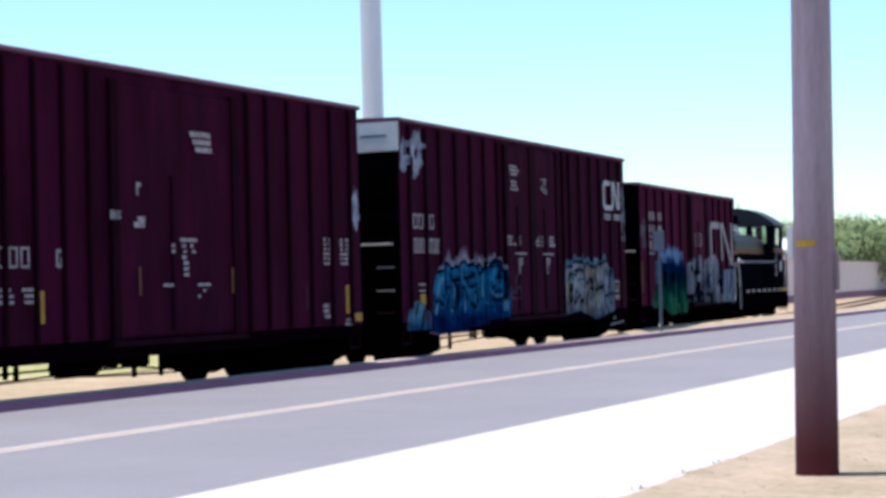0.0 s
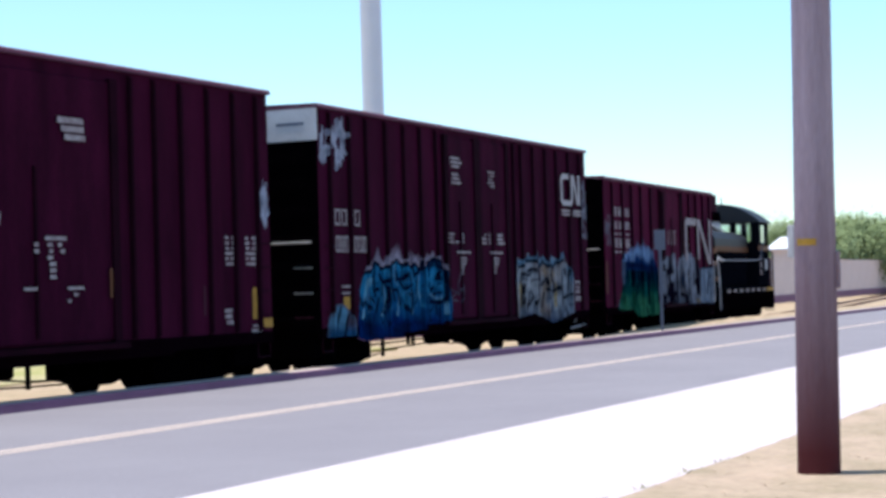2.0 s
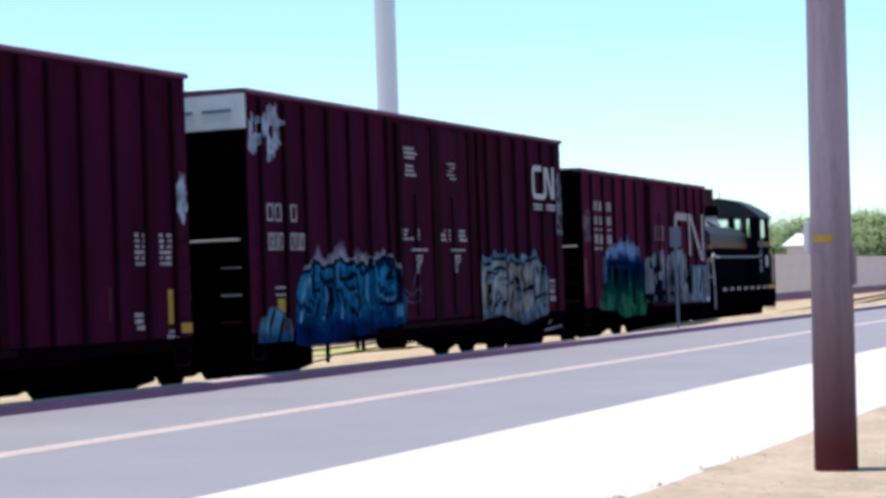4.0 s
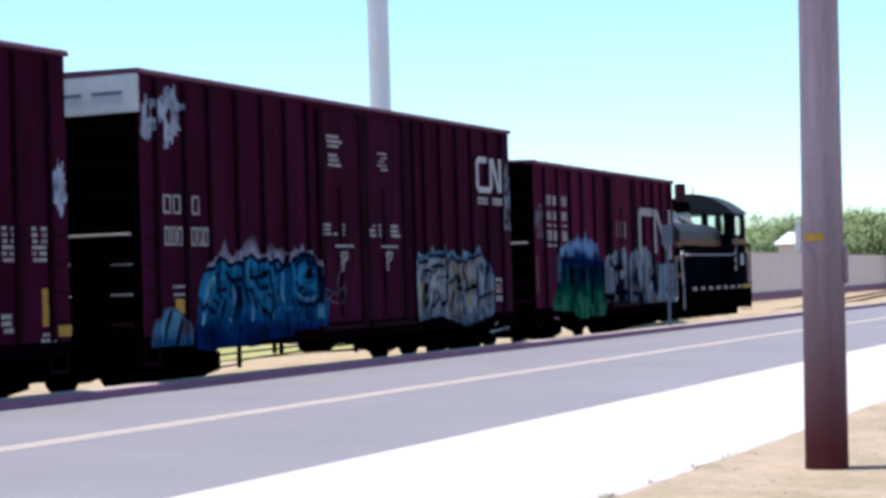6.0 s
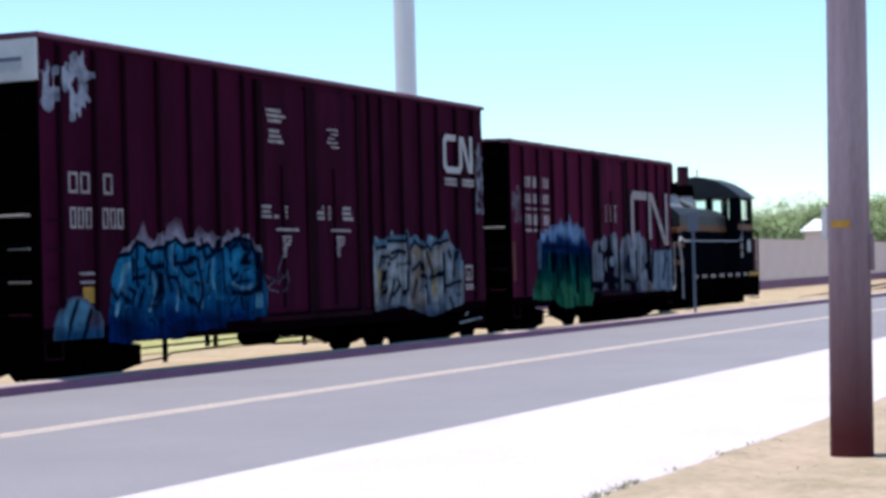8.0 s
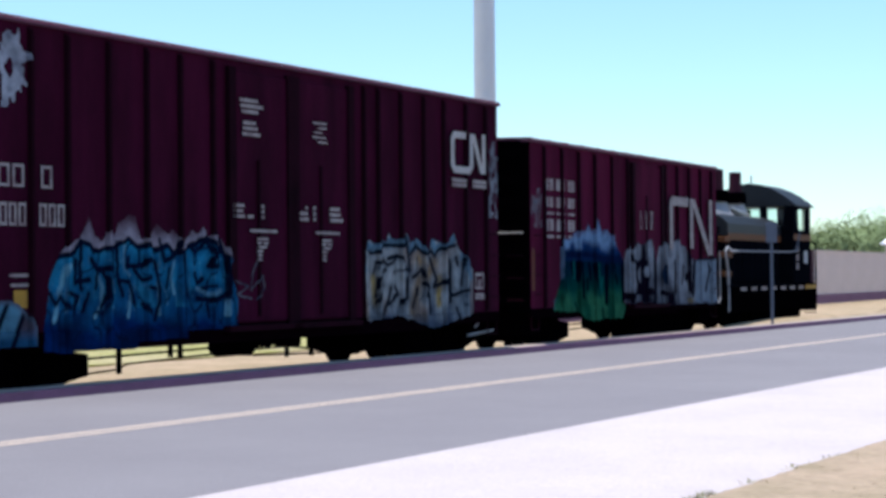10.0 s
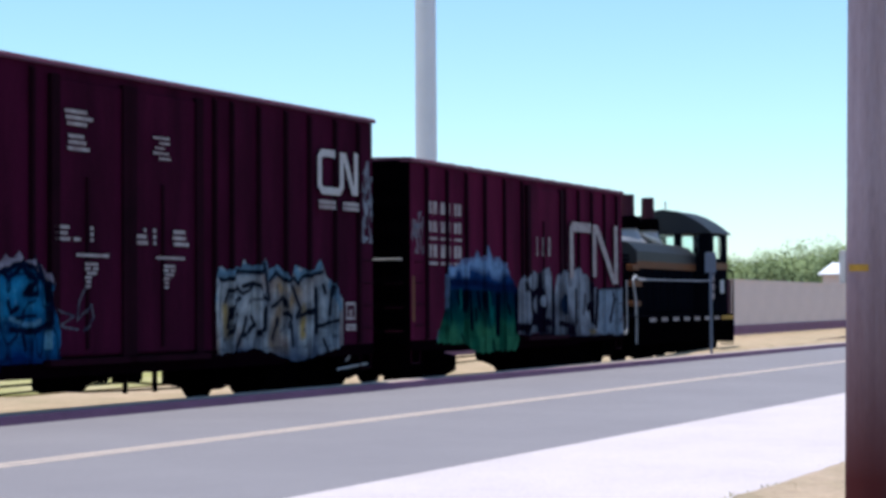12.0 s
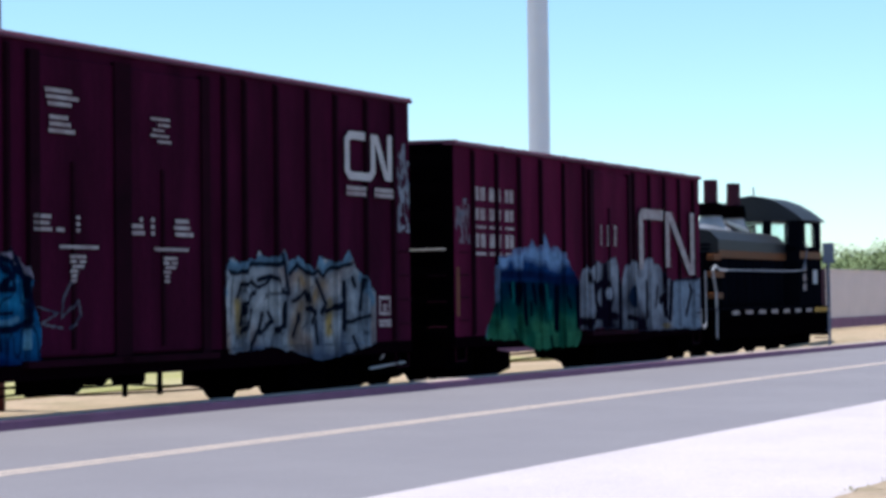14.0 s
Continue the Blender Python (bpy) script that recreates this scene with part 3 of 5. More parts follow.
def paint_cream(x0):
    def fn(X, Z):
        U = X - x0
        top = line_at(U, CREAM_TOP) + 0.04 * (value_noise(X, Z, 0.07, 21) - 0.5)
        low = line_at(U, CREAM_LOW) + 0.05 * (value_noise(X, Z, 0.12, 25) - 0.5)
        mask = (Z < top) & (Z > low) & (U > 0.02 + 0.12 * value_noise(X, Z, 0.3, 23)) & (U < 4.27)
        c = blend((0.52, 0.55, 0.58), (0.25, 0.32, 0.39), value_noise(X, Z, 0.5, 27) * 0.8 + 0.25 * (1.5 - Z) + (U - 2.6) * 0.15)
        c = blend(c, (0.38, 0.29, 0.25), (value_noise(X * 1.2, Z * 0.6, 0.4, 28) - 0.5) * 3)
        c = draw(c, U, Z, (0.42, 0.3, 0.1), CREAM_TAN[:2], 0.14, 29, 0.75)
        c = draw(c, U, Z, (0.33, 0.22, 0.12), CREAM_TAN[2:], 0.25, 29, 0.8)
        c = blend(c, (0.07, 0.1, 0.16), (1.0 - Z + 0.5 * (value_noise(X, Z, 0.3, 30) - 0.5)) / 0.45)
        c = draw(c, U, Z, (0.17, 0.31, 0.44), CREAM_RIM, 0.05, 31)
        for k in (CREAM_INK, CREAM_INK2, CREAM_INK3):
            c = blend(c, draw(c, U, Z, (0.06, 0.08, 0.12), k, 0.18, 20, 3.5), np.full(X.shape, 0.55))
        streak = np.abs(value_noise(X * 2.2, Z * 0.5, 0.32, 32) - 0.5)
        c = blend(c, (0.03, 0.045, 0.07), (1.0 - streak / 0.06) * (Z < 1.8) * 0.85)
        for k in (CREAM_INK, CREAM_INK2, CREAM_INK3):
            c = draw(c, U, Z, (0.006, 0.01, 0.022), k, 0.03, 33)
        return mask, blend(c, (0.05, 0.09, 0.14), 1.1 - (top - Z) / 0.045)
    return fn


def paint_green(x0, k):
    def fn(X, Z):
        U = (X - x0) / k
        top = line_at(U, GREEN_TOP) + 0.1 * (value_noise(X, Z, 0.1, 41) - 0.5)
        low = line_at(U, GREEN_LOW) + 0.06 * (value_noise(X, Z, 0.12, 42) - 0.5)
        left = 0.55 + 0.5 * np.clip((Z - 0.65) / 0.7, 0, 1) + 0.1 * value_noise(X, Z, 0.15, 43)
        mask = (Z < top) & (Z > low) & (U > left) & (U < 5.03)
        n = value_noise(X, Z, 0.35, 45)
        c = blend((0.001, 0.022, 0.05), (0.002, 0.065, 0.06), (1.55 - Z) / 0.4 + 0.6 * (n - 0.5))
        c = blend(c, (0.04, 0.185, 0.1), (1.08 - Z + 0.35 * (n - 0.5)) / 0.3)
        c = blend(c, (0.012, 0.1, 0.06), (value_noise(X * 1.5, Z * 0.5, 0.3, 46) - 0.55) * 3 * (Z < 1.1))
        c = draw(c, U, Z, (0.01, 0.14, 0.13), GREEN_LIGHT, 0.04, 47)
        c = draw(c, U, Z, (0.0005, 0.003, 0.012), GREEN_INK[1:], 0.05, 48, 1.7)
        c = blend(c, (0.012, 0.045, 0.16), (Z - 1.72) / 0.08)
        cloud = (Z - 1.9 - 0.12 * np.sin((U - 1.2) * 0.8) + 0.3 * (value_noise(X, Z, 0.3, 49) - 0.5)) / 0.22
        c = blend(c, (0.22, 0.36, 0.6), cloud)
        c = draw(c, U, Z, (0.004, 0.014, 0.06), GREEN_INK[:1], 0.14, 50, 1.1)
        c = draw(c, U, Z, (0.13, 0.2, 0.32), GREEN_LIGHT[2:4], 0.04, 51)
        return mask, blend(c, (0.12, 0.08, 0.16), (Z - top + 0.16) / 0.2 * (Z > 2.2))
    return fn


def paint_grey(x0, k):
    def fn(X, Z):
        U = (X - x0) / k
        top = line_at(U, GREY_TOP) + 0.08 * (value_noise(X, Z, 0.12, 52) - 0.5)
        low = 0.6 + 0.06 * value_noise(X, Z, 0.15, 53) + 0.1 * (U < 7)
        mask = (Z < top) & (Z > low) & (U > 5.05) & (U < 12.15)
        n = value_noise(X, Z, 0.4, 56)
        dark = (0.006, 0.004, 0.013)
        c = blend((0.34, 0.37, 0.44), (0.14, 0.15, 0.19), n * 1.2 + 0.5 * (1.0 - Z))
        c = blend(c, dark, (value_noise(X * 0.8, Z * 0.5, 0.35, 57) - 0.5) * 3.5 * (U < 10))
        c = blend(c, (0.25, 0.31, 0.4), (U - 10.3) / 0.1)
        # round letters: an open ring with a pale core, and a filled hole
        ring = np.hypot((U - 6.17) / 0.5, (Z - 1.42) / 0.36)
        c = blend(c, dark, (1.2 - np.abs(ring - 0.85) / 0.3) * 1.5)
        c = blend(c, (0.32, 0.35, 0.42), (1 - np.hypot((U - 6.48) / 0.2, (Z - 1.5) / 0.15)) * 4)
        c = blend(c, (0.008, 0.02, 0.05), (1 - np.hypot((U - 7.85) / 0.38, (Z - 1.42) / 0.28)) * 5)
        c = draw(c, U, Z, dark, GREY_INK, 0.06, 58, 1.4)
        c = blend(c, (0.26, 0.2, 0.12), (1 - np.hypot((U - 9.9) / 0.35, (Z - 0.74) / 0.1)) * 2)
        edge = np.minimum(top - Z, Z - low)
        return mask, blend(c, (0.05, 0.05, 0.08), (0.06 - edge) / 0.05 * 0.8)
    return fn


def paint_splash(xc, zc, rx, rz, seed, colour):
    """A solid patch of pale paint with a spiky edge and a few bare streaks."""
    def fn(X, Z):
        a, b = (X - xc) / rx, (Z - zc) / rz
        ang = np.arctan2(b, a) * 1.3 + 5
        r = 0.62 + 0.42 * value_noise(ang, ang * 0, 0.22, seed) + 0.25 * (value_noise(X, Z, 0.08, seed + 1) - 0.5)
        bare = value_noise(X * 1.6, Z * 0.6, 0.16, seed + 2) > 0.84
        return (np.hypot(a, b) < r) & ~bare, blend(colour, (0.26, 0.28, 0.37), (value_noise(X, Z, 0.12, seed + 3) - 0.45) * 2)
    return fn


def paint_bubble(xc, zc, rx, rz):
    def fn(X, Z):
        d = np.sqrt(((X - xc) / rx) ** 2 + ((Z - zc) / rz) ** 2)
        c = blend((0.13, 0.32, 0.48), (0.13, 0.11, 0.16), (X - xc - 0.1 - 0.3 * (Z - zc)) / 0.12)
        c = blend(c, (0.02, 0.09, 0.2), (0.8 - Z) / 0.2)
        for off in (-0.3, 0.1):
            c = blend(c, (0.003, 0.005, 0.02), 1.5 - np.abs(X - xc - off - 0.55 * (Z - zc)) / 0.05)
        return d < 1, blend(c, (0.12, 0.16, 0.24), (d - 0.86) / 0.08)
    return fn


def paint_tag(seed, colour, size=0.16, cut=0.5):
    def fn(X, Z):
        xm, zm = (X.min() + X.max()) / 2, (Z.min() + Z.max()) / 2
        r = np.maximum(np.abs(X - xm) / (X.max() - xm), np.abs(Z - zm) / (Z.max() - zm))
        f = letters(X * 1.6, Z, seed, size * 2.6, 0.3)
        v = value_noise(X * 1.4, Z, size * 0.8, seed + 1)
        return ((np.abs(f) < 0.3) | (v > 0.62)) & (v > cut - 0.42 + 0.5 * r ** 4), blend(colour, (0.2, 0.22, 0.28), (value_noise(X, Z, 0.1, seed + 2) - 0.5) * 3)
    return fn


def truck(parent, x, r=0.42, base=1.52):
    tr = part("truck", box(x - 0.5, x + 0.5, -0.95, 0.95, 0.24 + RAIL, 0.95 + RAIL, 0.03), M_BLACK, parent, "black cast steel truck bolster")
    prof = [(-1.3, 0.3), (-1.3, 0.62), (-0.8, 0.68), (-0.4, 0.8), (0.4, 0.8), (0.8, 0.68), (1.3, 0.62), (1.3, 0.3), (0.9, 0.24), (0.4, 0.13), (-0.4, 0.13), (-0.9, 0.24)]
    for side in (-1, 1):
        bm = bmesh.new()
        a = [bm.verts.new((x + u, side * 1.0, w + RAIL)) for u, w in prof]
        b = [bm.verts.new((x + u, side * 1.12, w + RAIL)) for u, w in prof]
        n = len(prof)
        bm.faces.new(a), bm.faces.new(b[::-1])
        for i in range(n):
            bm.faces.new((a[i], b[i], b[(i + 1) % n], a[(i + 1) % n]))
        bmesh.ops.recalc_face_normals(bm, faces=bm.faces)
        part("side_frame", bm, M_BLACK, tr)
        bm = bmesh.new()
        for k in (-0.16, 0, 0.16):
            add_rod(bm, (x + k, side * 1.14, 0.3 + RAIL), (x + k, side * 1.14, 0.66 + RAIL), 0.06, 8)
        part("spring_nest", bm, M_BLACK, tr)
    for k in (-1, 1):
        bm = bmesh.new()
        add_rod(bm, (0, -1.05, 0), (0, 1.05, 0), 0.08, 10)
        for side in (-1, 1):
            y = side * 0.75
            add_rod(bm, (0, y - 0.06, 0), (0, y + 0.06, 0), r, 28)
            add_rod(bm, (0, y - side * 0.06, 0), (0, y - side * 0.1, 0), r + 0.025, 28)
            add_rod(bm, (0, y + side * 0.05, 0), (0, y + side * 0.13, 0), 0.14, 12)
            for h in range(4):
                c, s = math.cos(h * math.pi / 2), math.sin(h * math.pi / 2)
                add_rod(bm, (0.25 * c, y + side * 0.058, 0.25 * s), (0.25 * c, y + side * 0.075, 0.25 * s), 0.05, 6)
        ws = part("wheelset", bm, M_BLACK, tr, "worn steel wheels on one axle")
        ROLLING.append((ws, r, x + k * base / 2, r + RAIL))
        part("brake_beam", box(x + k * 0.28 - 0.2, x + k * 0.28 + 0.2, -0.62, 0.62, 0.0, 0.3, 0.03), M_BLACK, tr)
    return tr


def marks(parent, x0, z_top, rows, height, gap, name="stencil_lettering", material=None, y=None):
    """Rows of small painted bars; each row lists (start, width)."""
    y = -HALF - 0.005 if y is None else y
    bm = bmesh.new()
    for i, row in enumerate(rows):
        z = z_top - i * (height + gap)
        for a, w in row:
            add_box(bm, x0 + a, x0 + a + w, y, y + 0.004, z - height, z)
    return tagged(part(name, bm, material or M_STENCIL, parent), kind="stuff" if sum(map(len, rows)) > 1 else "")


def glyph_bars(parent, x0, z_top, count, w, h, gap, stroke=0.04):
    """Plain hollow bars of a character's size."""
    bm = bmesh.new()
    y = -HALF - 0.012
    for i in range(count):
        a = x0 + i * (w + gap)
        add_box(bm, a, a + stroke, y, y + 0.004, z_top - h, z_top)
        add_box(bm, a + w - stroke, a + w, y, y + 0.004, z_top - h, z_top)
        add_box(bm, a + stroke, a + w - stroke, y, y + 0.004, z_top - stroke, z_top)
        add_box(bm, a + stroke, a + w - stroke, y, y + 0.004, z_top - h, z_top - h + stroke)
    return tagged(part("number_bar", bm, M_STENCIL, parent, "faded cream stencilled characters"), kind="stuff")


def ribbon(parent, path, width, label, y, material=None):
    """A painted band that bends with mitred corners."""
    bm = bmesh.new()
    P = [Vector((x, z)) for x, z in path]
    rows = []
    for i, p in enumerate(P):
        d0 = (p - P[i - 1]).normalized() if i else (P[1] - p).normalized()
        d1 = (P[i + 1] - p).normalized() if i < len(P) - 1 else d0
        m = (d0 + d1).normalized()
        k = width / 2 / max(0.45, m.dot(d1))
        n = Vector((-m.y, m.x)) * k
        rows.append([bm.verts.new((q.x, yy, q.y)) for q, yy in ((p + n, y), (p - n, y), (p - n, y + 0.004), (p + n, y + 0.004))])
    for a, b in zip(rows, rows[1:]):
        for j in range(4):
            bm.faces.new((a[j], a[(j + 1) % 4], b[(j + 1) % 4], b[j]))
    bm.faces.new(rows[0]), bm.faces.new(rows[-1][::-1])
    bmesh.ops.recalc_face_normals(bm, faces=bm.faces)
    return part("emblem", bm, material or M_STENCIL, parent, label)


def boxcar(s0, s1, sill, eave, ribs, inboard, red, label, white_top=False, doors=()):
    """A boxcar whose body reaches from s0 to s1 along the railway. Ribs and doors are given in the same measure."""
    c = (s0 + s1) / 2
    L = (s1 - s0) / 2
    car = thing("boxcar", label, "boxcar", "boxcars of the train")
    CARS.append((car, c))
    ribs = [r - c for r in ribs]
    for side in (-1, 1):
        part("side_wall", box(-L, L, side * HALF if side < 0 else HALF - 0.06, -HALF + 0.06 if side < 0 else HALF, sill, eave), red, car)
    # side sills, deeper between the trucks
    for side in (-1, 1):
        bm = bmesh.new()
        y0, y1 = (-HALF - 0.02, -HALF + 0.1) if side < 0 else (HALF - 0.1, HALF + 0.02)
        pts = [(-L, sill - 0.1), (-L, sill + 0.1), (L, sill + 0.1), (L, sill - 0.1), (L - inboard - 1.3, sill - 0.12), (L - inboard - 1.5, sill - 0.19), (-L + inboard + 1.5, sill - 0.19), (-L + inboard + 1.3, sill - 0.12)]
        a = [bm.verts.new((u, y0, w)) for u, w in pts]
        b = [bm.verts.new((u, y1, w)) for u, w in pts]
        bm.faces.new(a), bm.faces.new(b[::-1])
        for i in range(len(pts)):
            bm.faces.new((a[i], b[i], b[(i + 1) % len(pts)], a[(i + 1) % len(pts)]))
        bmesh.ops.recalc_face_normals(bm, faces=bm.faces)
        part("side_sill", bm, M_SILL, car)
    me = bpy.data.meshes.new("rib")
    bm = bmesh.new()
    h = eave - sill - 0.18
    low = [bm.verts.new(v) for v in ((-0.046, 0, 0), (-0.028, -0.07, 0.05), (0.028, -0.07, 0.05), (0.046, 0, 0))]
    top = [bm.verts.new(v) for v in ((-0.046, 0, h), (-0.028, -0.07, h - 0.05), (0.028, -0.07, h - 0.05), (0.046, 0, h))]
    for i in range(3):
        bm.faces.new((low[i], low[i + 1], top[i + 1], top[i]))
    bm.faces.new(low[::-1]), bm.faces.new(top)
    bm.to_mesh(me)
    bm.free()
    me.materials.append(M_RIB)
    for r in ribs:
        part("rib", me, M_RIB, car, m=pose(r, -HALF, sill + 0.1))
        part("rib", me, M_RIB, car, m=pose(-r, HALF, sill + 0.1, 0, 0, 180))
    # roof
    bm = bmesh.new()
    prof = [(-HALF - 0.06, eave - 0.04), (-HALF - 0.06, eave), (-HALF - 0.035, eave + 0.045), (-0.3, eave + 0.075), (0.3, eave + 0.075), (HALF + 0.035, eave + 0.045), (HALF + 0.06, eave), (HALF + 0.06, eave - 0.04)]
    a = [bm.verts.new((-L - 0.04, y, z)) for y, z in prof]
    b = [bm.verts.new((L + 0.04, y, z)) for y, z in prof]
    for i in range(8):
        bm.faces.new((a[i], a[(i + 1) % 8], b[(i + 1) % 8], b[i]))
    bm.faces.new(a[::-1]), bm.faces.new(b)
    bmesh.ops.recalc_face_normals(bm, faces=bm.faces)
    roof = part("roof", bm, M_ROOF, car)
    n = int(2 * L / 0.9)
    seam_size = 0.022 if eave < 4.5 else 0.012
    bm = bmesh.new()
    add_rod(bm, (0, -HALF - 0.03, eave + 0.04), (0, -0.3, eave + 0.08), seam_size, 6)
    add_rod(bm, (0, HALF + 0.03, eave + 0.04), (0, 0.3, eave + 0.08), seam_size, 6)
    add_rod(bm, (0, -0.31, eave + 0.08), (0, 0.31, eave + 0.08), seam_size, 6)
    seam = mesh_of(bm, "roof_seam")
    for i in range(n + 1):
        part("roof_seam", seam, M_ROOF, roof, m=pose(-L + 0.1 + i * (2 * L - 0.2) / n, 0, 0))
    # corrugated ends
    for e in (-1, 1):
        bm = bmesh.new()
        top = eave - 0.66 if white_top else eave
        cols = [-HALF, -HALF * 0.85, HALF * 0.85, HALF]
        rows = []
        N = 44
        for i in range(N + 1):
            z = sill + (top - sill) * i / N
            d = 0.05 + 0.006 * math.sin(i / N * math.pi * 14)
            rows.append([bm.verts.new((e * (L + (0.0 if k in (0, 3) else d)), y, z)) for k, y in enumerate(cols)])
        for a, b in zip(rows, rows[1:]):
            for k in range(3):
                bm.faces.new((a[k], a[k + 1], b[k + 1], b[k]))
        bmesh.ops.recalc_face_normals(bm, faces=bm.faces)
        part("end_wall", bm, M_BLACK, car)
        if white_top:
            a, b, w = (-L - 0.05, -L + 0.05, HALF) if e < 0 else (L - 0.06, L - 0.004, HALF - 0.064)
            part("end_panel", box(a, b, -w, w, eave - 0.65, eave - 0.042), M_WHITE, car, "dirty white excess-height panel")
            if e < 0:
                bm = bmesh.new()
                for a, b in ((-1.35, -0.75), (-0.55, 0.0)):
                    add_box(bm, -L - 0.055, -L - 0.05, a, b, eave - 0.36, eave - 0.3)
                tagged(part("stencil_lettering", bm, M_SIGN, car, "faded grey stencilled line"), kind="stuff")
        # crossover platform, ladder and hand brake
        part("end_platform", box(min(e * (L + 0.06), e * (L + 0.3)), max(e * (L + 0.06), e * (L + 0.3)), -1.1, 1.1, sill + 0.25, sill + 0.29), M_BLACK, car)
        for z in (0.9, 1.37, 1.85):
            part("ladder_rung", rod((e * (L + 0.14), -1.5, z), (e * (L + 0.14), -1.1, z), 0.016, 6), M_STEEL if white_top and z > 1 else M_RIB, car)
        part("grab_bar", tube([(e * (L + 0.08), -1.45, 2.33), (e * (L + 0.16), -1.45, 2.33), (e * (L + 0.16), 0.6, 2.33), (e * (L + 0.08), 0.6, 2.33)], 0.022), M_STEEL, car, "bare steel grab bar")
        bm = bmesh.new()
        add_rod(bm, (e * (L + 0.1), 0.8, 2.9), (e * (L + 0.18), 0.8, 2.9), 0.28, 20)
        part("brake_wheel", bm, M_BLACK, car)
        # coupler
        bm = box(min(e * (L - 0.2), e * (L + 0.62)), max(e * (L - 0.2), e * (L + 0.62)), -0.12, 0.12, 0.48, 0.7, 0.03)
        add_box(bm, min(e * (L + 0.55), e * (L + 0.84)), max(e * (L + 0.55), e * (L + 0.84)), -0.2, 0.2, 0.42, 0.74, 0.05)
        part("coupler", bm, M_BLACK, car)
        part("brake_hose", tube([(e * (L + 0.2), -0.35, 0.5), (e * (L + 0.4), -0.37, 0.2), (e * (L + 0.65), -0.33, 0.12), (e * (L + 0.9), -0.25, 0.25)], 0.025), M_BLACK, car)
        # corner step
        bm = bmesh.new()
        x = e * (L - 0.25)
        for k in (-0.2, 0.2):
            add_rod(bm, (x + k, -HALF + 0.02, sill + 0.05), (x + k, -HALF + 0.02, sill - 0.35), 0.016, 6)
        add_rod(bm, (x - 0.2, -HALF + 0.02, sill - 0.35), (x + 0.2, -HALF + 0.02, sill - 0.35), 0.018, 6)
        part("corner_step", bm, M_RIB, car)
        for k in range(4):
            part("side_rung", rod((x - 0.18, -HALF - 0.07, sill + 0.4 + k * 0.42), (x + 0.18, -HALF - 0.07, sill + 0.4 + k * 0.42), 0.012, 6), M_RIB, car)
        truck(car, e * (L - inboard))
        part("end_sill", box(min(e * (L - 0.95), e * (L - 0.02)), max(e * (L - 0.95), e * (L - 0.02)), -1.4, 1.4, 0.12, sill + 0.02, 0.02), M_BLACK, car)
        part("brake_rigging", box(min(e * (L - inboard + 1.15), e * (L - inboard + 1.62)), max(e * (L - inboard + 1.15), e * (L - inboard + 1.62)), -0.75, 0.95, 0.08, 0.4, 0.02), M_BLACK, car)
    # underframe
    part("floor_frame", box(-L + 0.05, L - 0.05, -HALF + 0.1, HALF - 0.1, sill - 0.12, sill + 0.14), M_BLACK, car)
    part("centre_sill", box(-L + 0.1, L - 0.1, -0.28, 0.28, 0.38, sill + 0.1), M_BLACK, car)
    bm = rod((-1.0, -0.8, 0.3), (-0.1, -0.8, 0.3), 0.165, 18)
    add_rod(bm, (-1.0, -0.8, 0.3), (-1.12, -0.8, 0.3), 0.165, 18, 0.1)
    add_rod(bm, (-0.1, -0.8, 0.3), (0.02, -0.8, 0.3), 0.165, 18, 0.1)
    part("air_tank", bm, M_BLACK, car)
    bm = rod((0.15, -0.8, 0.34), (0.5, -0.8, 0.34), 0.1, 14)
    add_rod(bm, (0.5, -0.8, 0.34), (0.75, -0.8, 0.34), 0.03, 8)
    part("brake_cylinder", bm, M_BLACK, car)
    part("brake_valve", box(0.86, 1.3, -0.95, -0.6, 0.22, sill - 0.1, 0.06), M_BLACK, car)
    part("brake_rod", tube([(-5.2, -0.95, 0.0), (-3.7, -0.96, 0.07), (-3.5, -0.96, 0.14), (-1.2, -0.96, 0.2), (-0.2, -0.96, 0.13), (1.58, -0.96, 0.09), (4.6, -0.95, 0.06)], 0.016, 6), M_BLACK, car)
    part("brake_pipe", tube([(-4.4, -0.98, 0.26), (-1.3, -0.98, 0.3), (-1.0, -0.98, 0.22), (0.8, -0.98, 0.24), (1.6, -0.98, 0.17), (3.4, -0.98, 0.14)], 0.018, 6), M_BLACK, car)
    for x, z in ((-3.7, 0.0), (-2.45, 0.2), (-2.2, 0.16), (-1.35, 0.18), (0.79, 0.06), (1.56, 0.05), (3.3, 0.05)):
        if L < 7:
            break
        part("hanger", box(x - 0.025, x + 0.025, -1.0, -0.93, z, sill), M_BLACK, car)
    for a, b, z0, z1 in doors:
        a, b = a - c, b - c
        d = part("door", box(a, b, -HALF - 0.045, -HALF - 0.004, z0, z1, 0.012), red, car, "sliding door with vertical stiffeners")
        for k in (1,):
            x = a + (b - a) * 0.45
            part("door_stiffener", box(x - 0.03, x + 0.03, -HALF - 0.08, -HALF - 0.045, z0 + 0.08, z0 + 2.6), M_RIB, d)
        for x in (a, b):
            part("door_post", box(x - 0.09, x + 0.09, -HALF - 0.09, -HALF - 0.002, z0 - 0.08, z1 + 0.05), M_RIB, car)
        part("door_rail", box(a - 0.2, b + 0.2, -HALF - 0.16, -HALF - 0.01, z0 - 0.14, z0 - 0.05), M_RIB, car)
    return car, ribs, c


